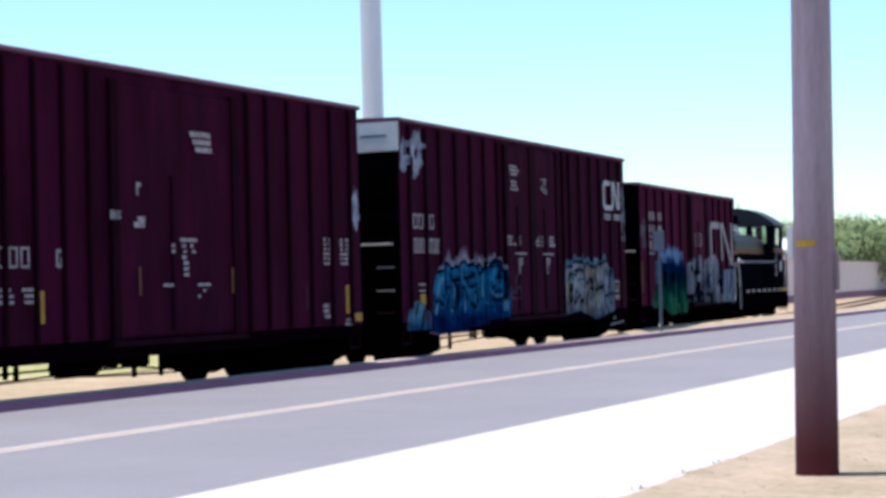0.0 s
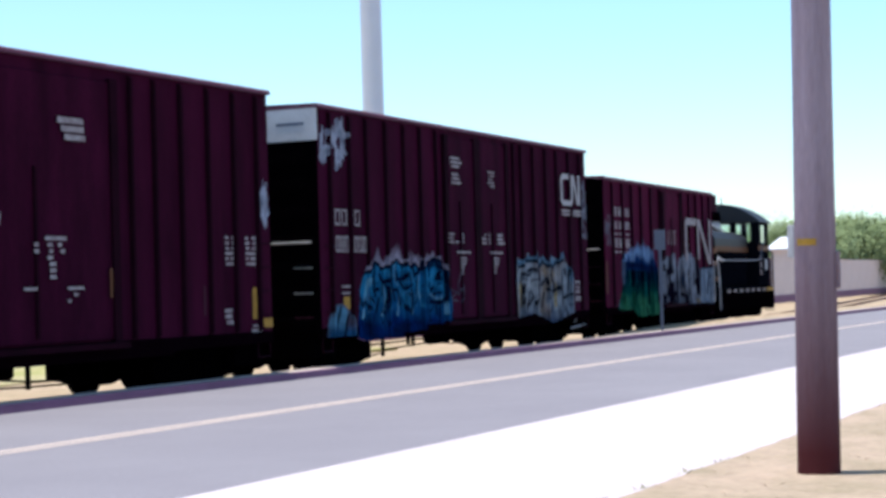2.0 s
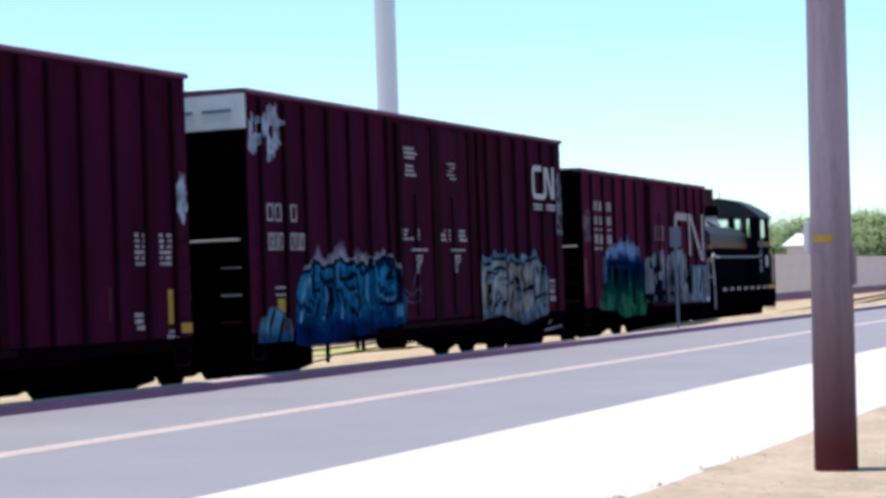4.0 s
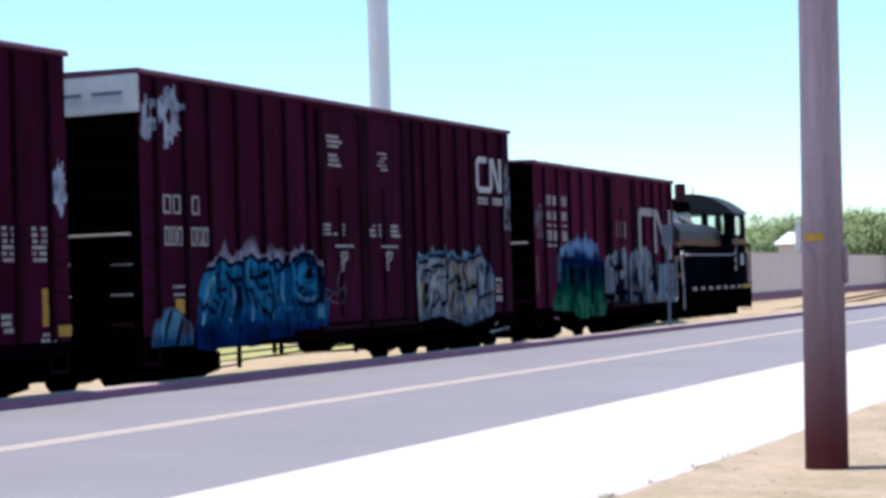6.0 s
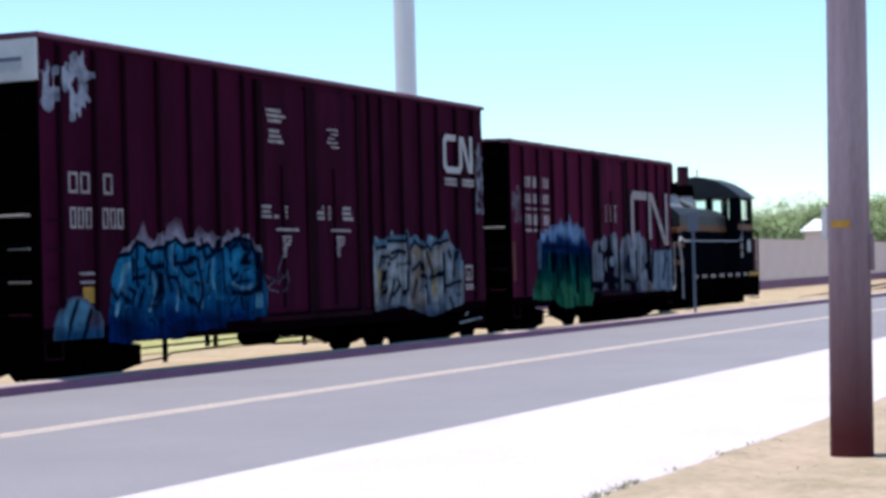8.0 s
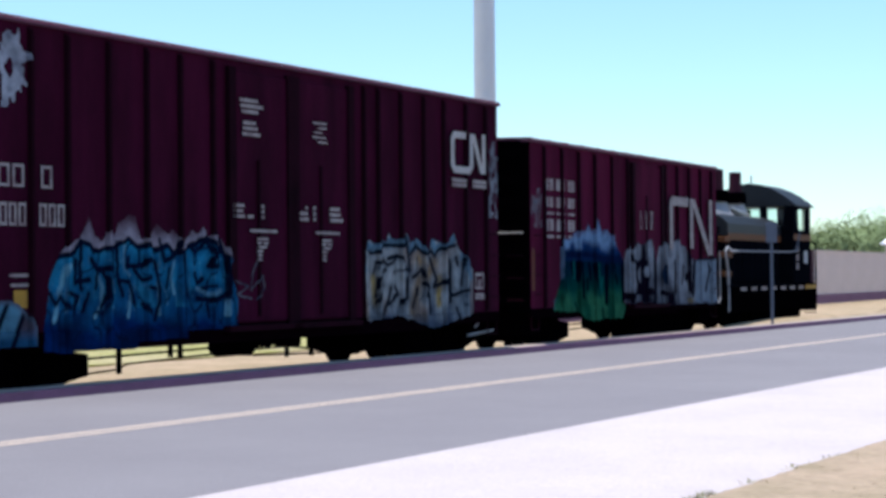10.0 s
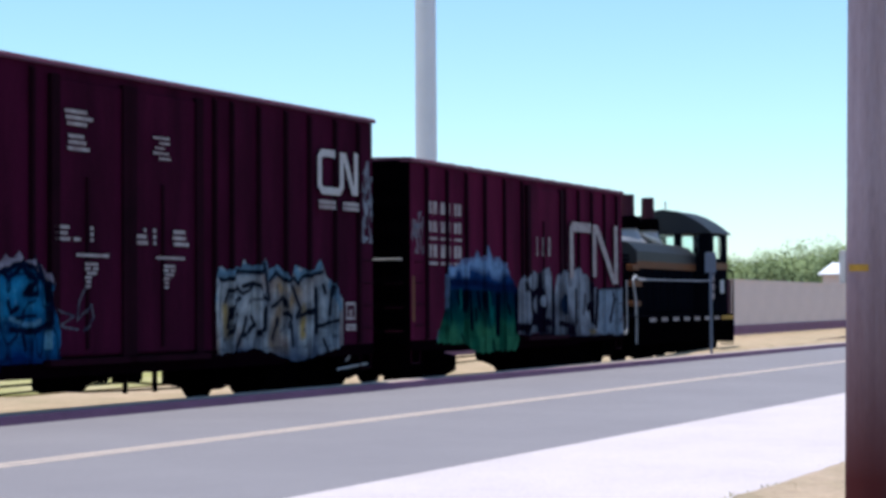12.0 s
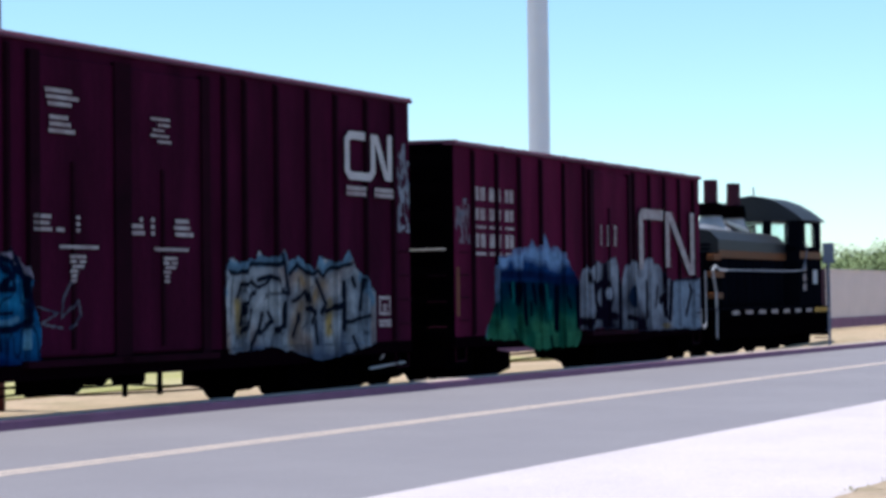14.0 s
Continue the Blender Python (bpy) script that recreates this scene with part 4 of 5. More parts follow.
# the three boxcars
car1, ribs1, c1 = boxcar(2.99, 18.13, 0.62, 5.0, [3.4, 4.2, 5.0, 5.8, 6.6, 7.35, 8.05, 8.72, 9.35, 13.95, 14.6, 15.35, 16.15, 16.95, 17.7], 1.69, M_RED,
                         "dark oxide-red high-cube boxcar with plain ribbed sides", True, [(9.95, 13.45, 0.75, 4.75)])
car2, ribs2, c2 = boxcar(19.976, 35.112, 0.6, 4.925, [20.4, 21.23, 21.97, 22.85, 23.72, 24.53, 25.35, 29.85, 30.35, 31.16, 32.02, 32.8, 33.7, 34.55], 1.69, M_RED,
                         "dark oxide-red high-cube boxcar with blue and cream graffiti", True, [(25.8, 27.45, 0.72, 4.72), (27.6, 29.35, 0.72, 4.72)])
car3, ribs3, c3 = boxcar(36.704, 48.984, 0.62, 4.31, [37.4, 38.35, 39.3, 40.25, 41.3, 42.3, 44.9, 45.8, 46.7, 47.6, 48.5], 1.8, M_RED2,
                         "faded oxide-red standard boxcar with green and grey graffiti", False, [(42.6, 44.6, 0.75, 4.1)])
part("equipment_box", box(0.55, 4.0, -1.35, -0.7, -0.12, 0.6, 0.03), M_BLACK, car3, "long black steel equipment box under the floor")

PALE = (0.48, 0.51, 0.62)
spray(car2, 21.3 - c2, 26.2 - c2, 0.34, 2.45, paint_blue(21.3 - c2), ribs2, "blue spray-painted lettering with white flame tips", [(25.8 - c2, 27.45 - c2)])
spray(car2, 20.12 - c2, 21.35 - c2, 0.52, 1.2, paint_bubble(20.74 - c2, 0.5, 0.6, 0.66), ribs2, "pale blue spray-painted bubble")
spray(car2, 25.75 - c2, 26.85 - c2, 0.95, 2.0, paint_loop(21.3 - c2), ribs2, "faint pale outlined letter", [(25.8 - c2, 27.45 - c2)])
spray(car2, 29.68 - c2, 34.05 - c2, 0.4, 2.32, paint_cream(29.73 - c2), ribs2, "cream, tan and pale blue spray-painted lettering")
spray(car2, 20.0 - c2, 20.36 - c2, 3.8, 4.65, paint_splash(20.19 - c2, 4.2, 0.22, 0.42, 62, PALE), ribs2, "pale grey-blue patch of spray paint")
spray(car2, 20.45 - c2, 21.25 - c2, 3.65, 4.85, paint_splash(20.84 - c2, 4.3, 0.4, 0.6, 73, PALE), ribs2, "pale grey-blue patch of spray paint")
spray(car2, 34.72 - c2, 35.1 - c2, 2.6, 4.15, paint_tag(64, (0.3, 0.32, 0.38), 0.14, 0.4), ribs2, "grey scribbled tag")
spray(car1, 17.72 - c1, 18.12 - c1, 2.55, 3.5, paint_splash(17.93 - c1, 3.0, 0.22, 0.5, 75, PALE), ribs1, "pale grey-blue patch of spray paint")
spray(car3, 37.5 - c3, 42.15 - c3, 0.34, 2.85, paint_green(37.19 - c3, 0.975), ribs3, "green spray-painted lettering under a pale blue cloud", sill=0.62)
spray(car3, 42.1 - c3, 48.95 - c3, 0.5, 2.45, paint_grey(37.19 - c3, 0.97), ribs3, "grey spray-painted lettering", [(42.6 - c3, 44.6 - c3)], sill=0.62)
spray(car3, 36.75 - c3, 37.3 - c3, 2.45, 3.3, paint_tag(66, (0.25, 0.2, 0.24), 0.14), ribs3, "faint scribbled tag")

# emblems
E1 = -HALF - 0.085
ribbon(car2, [(33.6 - c2, 4.18), (33.15 - c2, 4.18), (33.06 - c2, 4.09), (33.06 - c2, 3.59), (33.15 - c2, 3.5), (33.74 - c2, 3.5), (33.84 - c2, 3.6), (33.84 - c2, 4.16), (33.95 - c2, 4.16),
              (34.25 - c2, 3.53), (34.36 - c2, 3.53), (34.36 - c2, 4.25)], 0.135, "white winding ribbon emblem", E1, M_EMBLEM)
ribbon(car3, [(46.5 - c3, 3.3), (45.3 - c3, 3.3), (45.2 - c3, 3.2), (45.2 - c3, 2.05)], 0.235, "large weathered white winding ribbon emblem", E1)
ribbon(car3, [(46.75 - c3, 2.1), (46.75 - c3, 3.28), (46.95 - c3, 3.28), (48.1 - c3, 2.05), (48.3 - c3, 2.05), (48.3 - c3, 3.42)], 0.235, "large weathered white winding ribbon emblem", E1)

# stencilled panels as plain bars
glyph_bars(car2, 20.6 - c2, 2.98, 2, 0.22, 0.31, 0.06)
glyph_bars(car2, 21.44 - c2, 2.98, 1, 0.22, 0.31, 0.06)
glyph_bars(car2, 20.62 - c2, 2.46, 3, 0.145, 0.31, 0.04)
glyph_bars(car2, 21.4 - c2, 2.46, 3, 0.145, 0.31, 0.04)
D2 = -HALF - 0.09
marks(car2, 25.99 - c2, 4.29, [[(0, 0.5)], [(0.02, 0.62)], [(0.05, 0.45)], [], [(0.08, 0.35)], [(0.08, 0.4)], [(0.06, 0.5)]], 0.055, 0.035, y=D2)
marks(car2, 28.1 - c2, 4.06, [[(0, 0.42)], [(0.16, 0.26)], [(0.05, 0.25)], [(0, 0.4)], [(0.15, 0.3)]], 0.035, 0.045, y=D2)
marks(car2, 25.77 - c2, 2.6, [[(0, 0.32), (0.8, 0.07)], [(0, 0.28), (0.8, 0.07)], [(0, 0.34), (0.42, 0.15), (0.8, 0.07)]], 0.05, 0.035, y=D2)
marks(car2, 27.68 - c2, 2.62, [[(0.18, 0.06), (0.42, 0.07), (0.95, 0.3)], [(0, 0.24), (0.42, 0.07), (0.92, 0.36)], [(0, 0.28), (0.42, 0.07), (0.95, 0.4)]], 0.06, 0.035, y=D2)
for x in (26.25, 28.17):
    marks(car2, x - c2, 2.2, [[(0, 0.75)], [], [(0.2, 0.3)], [(0.2, 0.12), (0.38, 0.12)], [(0.24, 0.22)], [(0.2, 0.15)], [(0.22, 0.1)], [(0.22, 0.1)]], 0.045, 0.02, y=D2)
marks(car2, 33.05 - c2, 3.33, [[(0, 0.58), (0.85, 0.58)], [(0, 0.58), (0.85, 0.58)]], 0.07, 0.02, y=-HALF - 0.075)
marks(car2, 34.1 - c2, 1.48, [[(0, 0.36)], [(0, 0.05), (0.31, 0.05)], [(0, 0.05), (0.12, 0.12), (0.31, 0.05)], [(0, 0.05), (0.12, 0.12), (0.31, 0.05)], [(0, 0.36)], [], [(0, 0.38)], [(0, 0.38)]], 0.055, 0.012)
marks(car2, 20.82 - c2, 1.5, [[(0, 0.38)], [], [(0.02, 0.36)]], 0.04, 0.025)
marks(car2, 20.9 - c2, 1.28, [[(0, 0.26)]], 0.24, 0, "stencil_patch", M_YELLOW)
for x, w in ((37.48, 0.46), (38.1, 0.48), (38.74, 0.36)):
    a, b = (0, w * 0.4), (w * 0.55, w * 0.4)
    for z, h, row in ((3.53, 0.25, [a, b]), (3.13, 0.22, [a, b]), (2.8, 0.05, [(0, w)]), (2.65, 0.26, [a, b]), (2.3, 0.06, [(0, w)])):
        marks(car3, x - c3, z, [row], h, 0)
marks(car3, 43.0 - c3, 2.98, [[(0, 0.05), (0.35, 0.05), (0.7, 0.12)], [(0, 0.05), (0.35, 0.05), (0.72, 0.1)], [(0, 0.05), (0.35, 0.05), (0.7, 0.12)], [(0, 0.05), (0.35, 0.05), (0.7, 0.1)]], 0.1, 0.015, material=M_STENCIL, y=-HALF - 0.09)
marks(car3, 36.78 - c3, 2.0, [[(0, 0.1)]], 0.9, 0, "stencil_patch", M_ORANGE)
part("uncoupling_lever", tube([(33.95 - c2, -1.5, 0.25), (35.05 - c2, -1.5, 0.32)], 0.022, 6), M_PANEL, car2, "worn pale uncoupling lever")
part("lever_bracket", tube([(34.3 - c2, -1.48, 0.4), (34.52 - c2, -1.48, 0.54), (34.62 - c2, -1.48, 0.68)], 0.022, 6), M_PANEL, car2)
D1 = -HALF - 0.09
marks(car1, 12.05 - c1, 4.12, [[(0, 0.62)], [(0.08, 0.55)], [(0.16, 0.5)]], 0.09, 0.035, y=D1)
marks(car1, 8.55 - c1, 2.12, [[(0, 0.28)], [(0, 0.05), (0.23, 0.05)], [(0, 0.05), (0.1, 0.08), (0.23, 0.05)], [(0, 0.05), (0.1, 0.08), (0.23, 0.05)], [(0, 0.28)]], 0.055, 0.0)
glyph_bars(car1, 7.2 - c1, 2.15, 3, 0.2, 0.31, 0.06)
marks(car1, 7.2 - c1, 1.55, [[(0, 0.3), (0.55, 0.4)], [(0, 0.36), (0.6, 0.36)], [(0, 0.36), (0.6, 0.3)]], 0.05, 0.04)
marks(car1, 8.15 - c1, 1.5, [[(0, 0.1)]], 0.48, 0, "stencil_patch", M_YELLOW)
marks(car1, 9.8 - c1, 2.74, [[(0, 0.26)]], 0.14, 0, y=D1)
marks(car1, 10.42 - c1, 2.66, [[(0.1, 0.2)], [(0, 0.28)]], 0.09, 0.0, y=D1)
marks(car1, 10.5 - c1, 3.2, [[(0, 0.12)], [(0, 0.05)], [(0, 0.05)]], 0.07, 0.0, y=D1)
marks(car1, 11.7 - c1, 2.33, [[(0, 0.5)], [(-0.25, 0.1), (0.05, 0.12), (0.3, 0.08)], [(-0.25, 0.1), (0.1, 0.08), (0.35, 0.1)], [(0.05, 0.12)], [(0.1, 0.14)], [(0.1, 0.14)], [(0.1, 0.14)]], 0.06, 0.035, y=D1)
marks(car1, 11.2 - c1, 1.58, [[(0, 0.3), (1.0, 0.4)], [(1.15, 0.1)], [(1.0, 0.08)]], 0.045, 0.05, y=D1)
for x in (10.52, 13.25):
    marks(car1, x - c1, 1.85, [[(0, 0.06)]], 0.45, 0, "stencil_patch", M_ORANGE, y=D1 - 0.002)
for x in (16.65, 17.3):
    marks(car1, x - c1, 2.4, [[(0, 0.1), (0.2, 0.14)], [(0.0, 0.12), (0.22, 0.12)], [(0.02, 0.1), (0.2, 0.14)], [(0, 0.32)], [(0, 0.1), (0.16, 0.16)], [(0.02, 0.3)]], 0.055, 0.035)
marks(car1, 17.5 - c1, 1.5, [[(0, 0.13)]], 0.55, 0, "stencil_patch", M_YELLOW)
marks(car1, 17.85 - c1, 0.95, [[(0, 0.3)]], 0.16, 0, "stencil_patch", M_YELLOW)
marks(car1, 15.95 - c1, 1.55, [[(0, 0.08)]], 0.5, 0, "stencil_patch", M_RUST)
marks(car1, 16.6 - c1, 1.15, [[(0, 0.22)], [(0, 0.22)], [(0.05, 0.2)]], 0.07, 0.03)
marks(car1, 17.45 - c1, 0.85, [[(0.05, 0.22)], [(0, 0.34)]], 0.05, 0.03)


# ---- locomotive ----
def locomotive():
    base = 50.3
    c = 55.35
    o = lambda s: s - c
    lo = thing("locomotive", "small dark green-black switching locomotive with arched cab", "locomotive")
    CARS.append((lo, c))
    part("frame", box(o(50.35), o(60.35), -1.5, 1.5, 0.78, 1.06, 0.02), M_BLACK, lo)
    part("side_skirt", box(o(50.6), o(60.1), -1.47, -1.4, 0.3, 0.78), M_BLACK, lo)
    part("fuel_tank", box(o(53.6), o(57.0), -1.25, 1.25, 0.0, 0.78, 0.05), M_BLACK, lo)
    # walkway edge with pale dashes
    edge = part("walkway", box(o(50.35), o(60.35), -1.53, 1.53, 1.06, 1.1), M_LOCO, lo)
    for i in range(7):
        x = o(51.6 + i * 1.08)
        part("edge_marking", box(x, x + 0.55, -1.514, -1.506, 0.93, 1.03), M_STENCIL, edge, "pale edge marking")
    part("step_plate", box(o(58.9), o(60.3), -1.52, -1.505, 0.92, 1.05), M_YELLOW, lo)
    # hood
    hood = part("hood", box(o(52.0), o(57.7), -1.0, 1.0, 1.1, 2.95, 0.05), M_LOCO, lo)
    prof = [(-1.03, 2.55), (-1.03, 2.9), (-0.8, 3.12), (-0.4, 3.22), (0.4, 3.22), (0.8, 3.12), (1.03, 2.9), (1.03, 2.55)]
    part("hood_top", extrude_profile(prof, o(51.95), o(57.72)), M_LOCOTOP, lo, "paler grey-green rounded hood top")
    part("hood_stripe", box(o(51.96), o(57.73), -1.045, -1.032, 2.42, 2.62), M_ORANGE, hood, "dull orange stripe")
    for i in range(8):
        x = o(52.1 + i * 0.68)
        d = part("hood_door", box(x, x + 0.62, -1.03, -1.001, 1.2, 2.38, 0.008), M_LOCO, hood)
        part("latch", box(x + 0.52, x + 0.56, -1.045, -1.031, 1.7, 1.85), M_LOCO, d)
    bm = bmesh.new()
    for i in range(14):
        add_box(bm, o(51.97) - 0.03, o(51.97) + 0.02, -0.8, 0.8, 1.3 + i * 0.11, 1.37 + i * 0.11)
    tagged(part("radiator_grille", bm, M_LOCO, lo, "dark radiator slats"), kind="stuff")
    # exhaust stacks
    for s in (54.3, 56.2):
        part("pipe_collar", rod((o(s), 0, 3.62), (o(s), 0, 3.98), 0.36, 18, 0.32), M_BLACK, lo)
        part("exhaust_pipe", rod((o(s), 0, 3.9), (o(s), 0, 4.62), 0.2, 16, 0.19), M_RUST, lo, "dark rusty red exhaust pipe")
        part("pipe_base", rod((o(s), 0, 3.15), (o(s), 0, 3.64), 0.42, 18, 0.28), M_PANEL, lo, "pale grey pipe base")
    part("bell", rod((o(56.2), -0.3, 3.2), (o(54.6), -0.3, 3.45), 0.16, 14, 0.06), M_STEEL, lo)
    # cab
    x0, x1 = o(57.7), o(59.85)
    cab = part("cab", box(x0, x1, -1.45, 1.45, 1.1, 2.82, 0.02), M_LOCO, lo)
    part("cab_stripe", box(x0, x1, -1.462, -1.452, 2.48, 2.68), M_ORANGE, cab, "dull orange stripe")
    for y in (-1.41, 1.41):
        for a, b in ((x0, x0 + 0.6), (x0 + 1.55, x1)):
            part("side_panel", box(a, b, y - 0.04, y + 0.04, 2.8, 3.5), M_LOCO, cab)
        part("header", box(x0, x1, y - 0.04, y + 0.04, 3.5, 3.66), M_LOCO, cab)
        for a, b in ((x0 + 0.6, x0 + 1.55),):
            w = part("window_pane", box(a, b, y - 0.006, y + 0.006, 2.8, 3.5), M_GLASS, cab)
            w.visible_shadow = False
    for x in (x0 + 0.03, x1 - 0.03):
        for a, b in ((-1.37, -1.15), (-0.6, -0.35), (0.55, 1.37)):
            part("end_post", box(x - 0.03, x + 0.03, a, b, 2.7, 3.64), M_LOCO, cab)
        for a, b in ((-1.15, -0.6), (-0.35, 0.55)):
            part("end_sill", box(x - 0.03, x + 0.03, a, b, 2.7, 2.85), M_LOCO, cab)
            w = part("window_pane", box(x - 0.006, x + 0.006, a, b, 2.85, 3.64), M_GLASS, cab)
            w.visible_shadow = False
    # arched roof
    prof = [(-1.56, 3.58)]
    for i in range(13):
        a = math.pi * (1 - i / 12)
        prof.append((1.56 * math.cos(a), 3.6 + 0.74 * (1 - abs(math.cos(a)) ** 1.9)))
    prof.append((1.56, 3.58))
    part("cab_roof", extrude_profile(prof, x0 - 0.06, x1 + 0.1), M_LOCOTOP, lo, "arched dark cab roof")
    for e in (x0, x1 - 0.03):
        pr = [(1.42 * math.cos(math.pi * (1 - i / 12)), 3.58 + 0.7 * (1 - abs(math.cos(math.pi * (1 - i / 12))) ** 1.9)) for i in range(13)]
        part("cab_end", extrude_profile(pr, e, e + 0.03), M_LOCO, cab)
    part("horn", rod((x0 + 0.3, 0, 4.34), (x0 + 0.3, 0, 4.6), 0.03, 8), M_STEEL, lo)
    part("number_board", box(x1 - 0.9, x1 - 0.5, -1.47, -1.453, 1.75, 2.15), M_PANEL, cab, "pale lettered panel")
    bm = bmesh.new()
    for i in range(3):
        add_box(bm, x0 + 0.3, x0 + 0.55, -1.468, -1.454, 1.55 + i * 0.28, 1.75 + i * 0.28)
    part("cab_marking", bm, M_STENCIL, cab)
    # rails and steps
    part("handrail", tube([(o(51.3), -1.48, 2.08), (o(57.1), -1.48, 2.1), (o(57.9), -1.5, 2.15), (o(58.3), -1.5, 2.75)], 0.02), M_SIGN, lo, "thin grey handrail")
    part("front_handrail", tube([(o(50.4), -1.5, 0.35), (o(50.42), -1.5, 1.0), (o(50.4), -1.5, 1.5), (o(50.15), -1.5, 2.05), (o(50.35), -1.5, 2.18), (o(50.8), -1.48, 2.08), (o(51.3), -1.48, 2.08)], 0.03), M_PANEL, lo, "curved pale handrail")
    part("front_grab_rail", tube([(o(49.75), -1.46, 2.05), (o(49.75), -1.46, 0.75), (o(49.6), -1.46, 0.62), (o(49.4), -1.46, 0.75), (o(49.4), -1.46, 1.1)], 0.018), M_PANEL, lo, "thin pale grab rail")
    for z, w in ((2.35, 0.55), (1.9, 0.8), (1.35, 0.7)):
        part("front_bracket", box(o(51.4), o(51.4) + w, -1.1, -0.9, z, z + 0.16, 0.02), M_ORANGE, lo, "dull orange bracket")
    part("rear_handrail", tube([(o(60.3), -1.5, 0.4), (o(60.3), -1.5, 2.4), (o(59.8), -1.46, 2.5)], 0.03), M_BLACK, lo)
    for s in (50.4, 60.3):
        for k in range(3):
            part("step", box(o(s) - 0.25, o(s) + 0.1, -1.5, -1.15, 0.12 + k * 0.3, 0.15 + k * 0.3), M_BLACK, lo)
        part("end_beam", box(o(s) - 0.08, o(s) + 0.08, -1.5, 1.5, 0.2, 1.06, 0.02), M_BLACK, lo)
    for e, s in ((-1, 50.3), (1, 60.4)):
        part("coupler", box(min(o(s), o(s) + e * 0.7), max(o(s), o(s) + e * 0.7), -0.15, 0.15, 0.45, 0.73, 0.04), M_BLACK, lo)
    part("rear_box", box(o(59.85), o(60.3), -1.45, -0.9, 1.1, 2.2, 0.03), M_RUST, lo)
    truck(lo, o(52.3), 0.5, 2.3)
    truck(lo, o(58.4), 0.5, 2.3)
    part("rear_light", rod((x1 + 0.05, -0.9, 2.85), (x1 + 0.2, -0.9, 2.85), 0.14, 14), M_STEEL, lo)


locomotive()


# ---- standing things ----
def utility_pole():
    th = thing("utility_pole", "weathered brown wooden utility pole in the lawn", "utility pole")
    th.matrix_basis = pose(12.68, 3.76, -0.035, 0.9, 0, 0)
    bm = bmesh.new()
    N, R = 40, 22
    rows = []
    for i in range(N + 1):
        z = -0.1 + 10.5 * i / N
        r = 0.158 - 0.0042 * z
        rows.append([bm.verts.new((r * (1 + 0.02 * math.sin(3 * a + z)) * math.cos(a), r * math.sin(a), z)) for a in (2 * math.pi * k / R for k in range(R))])
    for a, b in zip(rows, rows[1:]):
        for k in range(R):
            f = bm.faces.new((a[k], a[(k + 1) % R], b[(k + 1) % R], b[k]))
            f.smooth = True
    bm.faces.new(rows[-1])
    part("post", bm, M_POLE, th)
    bm = bmesh.new()
    prof = []
    for k in range(13):
        a = radians(140 + k * 5)
        prof.append((0.156 * math.cos(a), 0.156 * math.sin(a)))
    vs = [(bm.verts.new((x, y, 1.665)), bm.verts.new((x, y, 1.715))) for x, y in prof]
    for a, b in zip(vs, vs[1:]):
        bm.faces.new((a[0], b[0], b[1], a[1]))
    part("tag_band", bm, M_YELLOW, th, "yellow plastic tag nailed round the wood")
    part("tag_plate", box(-0.03, 0.03, 0.15, 0.2, 1.58, 1.82, 0.004), M_WHITE, th, "narrow white plate")
    part("conduit_clamp", box(-0.02, 0.05, -0.175, -0.14, 1.35, 1.62, 0.01), M_POLE, th)


def far_pole():
    th = thing("utility_pole", "grey wooden utility pole behind the train", "utility pole")
    th.matrix_basis = pose(30 * math.cos(radians(47.92)), 30 * math.sin(radians(47.92)), -0.36)
    bm = bmesh.new()
    rows = []
    for i in range(13):
        rows.append([bm.verts.new(((0.17 - 0.005 * i) * math.cos(k * math.pi / 10), (0.17 - 0.005 * i) * math.sin(k * math.pi / 10), i * 1.0)) for k in range(20)])
    for p, q in zip(rows, rows[1:]):
        for k in range(20):
            bm.faces.new((p[k], p[(k + 1) % 20], q[(k + 1) % 20], q[k])).smooth = True
    bm.faces.new(rows[-1])
    part("post", bm, M_POLE, th)
    part("crossarm", box(-0.06, 0.06, -1.2, 1.2, 11.2, 11.32, 0.01), M_POLE, th)


def tower():
    th = thing("monopole_tower", "tall pale grey tapered steel monopole", "tower")
    d = 75.0
    th.matrix_basis = pose(d * math.cos(radians(30.45)), d * math.sin(radians(30.45)), -0.3)
    bm = bmesh.new()
    rows = []
    for i in range(19):
        z, r = i * 2.0, 0.475 - 0.004 * i
        rows.append([bm.verts.new((r * math.cos(k * math.pi / 24), r * math.sin(k * math.pi / 24), z)) for k in range(48)])
    for a, b in zip(rows, rows[1:]):
        for k in range(48):
            bm.faces.new((a[k], a[(k + 1) % 48], b[(k + 1) % 48], b[k])).smooth = True
    bm.faces.new(rows[-1])
    part("shaft", bm, M_TOWER, th)
    part("base_flange", rod((0, 0, 0), (0, 0, 0.3), 0.9, 24), M_CONCRETE, th)


def road_sign():
    th = thing("road_sign", "grey-backed road sign on a thin steel post", "road sign")
    th.matrix_basis = pose(48.3, 18.84, -0.1, 0, 0, 20)
    part("post", box(-0.04, 0.04, -0.04, 0.04, 0, 2.95), M_SIGN, th)
    part("plate", box(-0.06, -0.045, -0.16, 0.16, 2.42, 3.0, 0.004), M_SIGN, th, "pale grey metal plate")


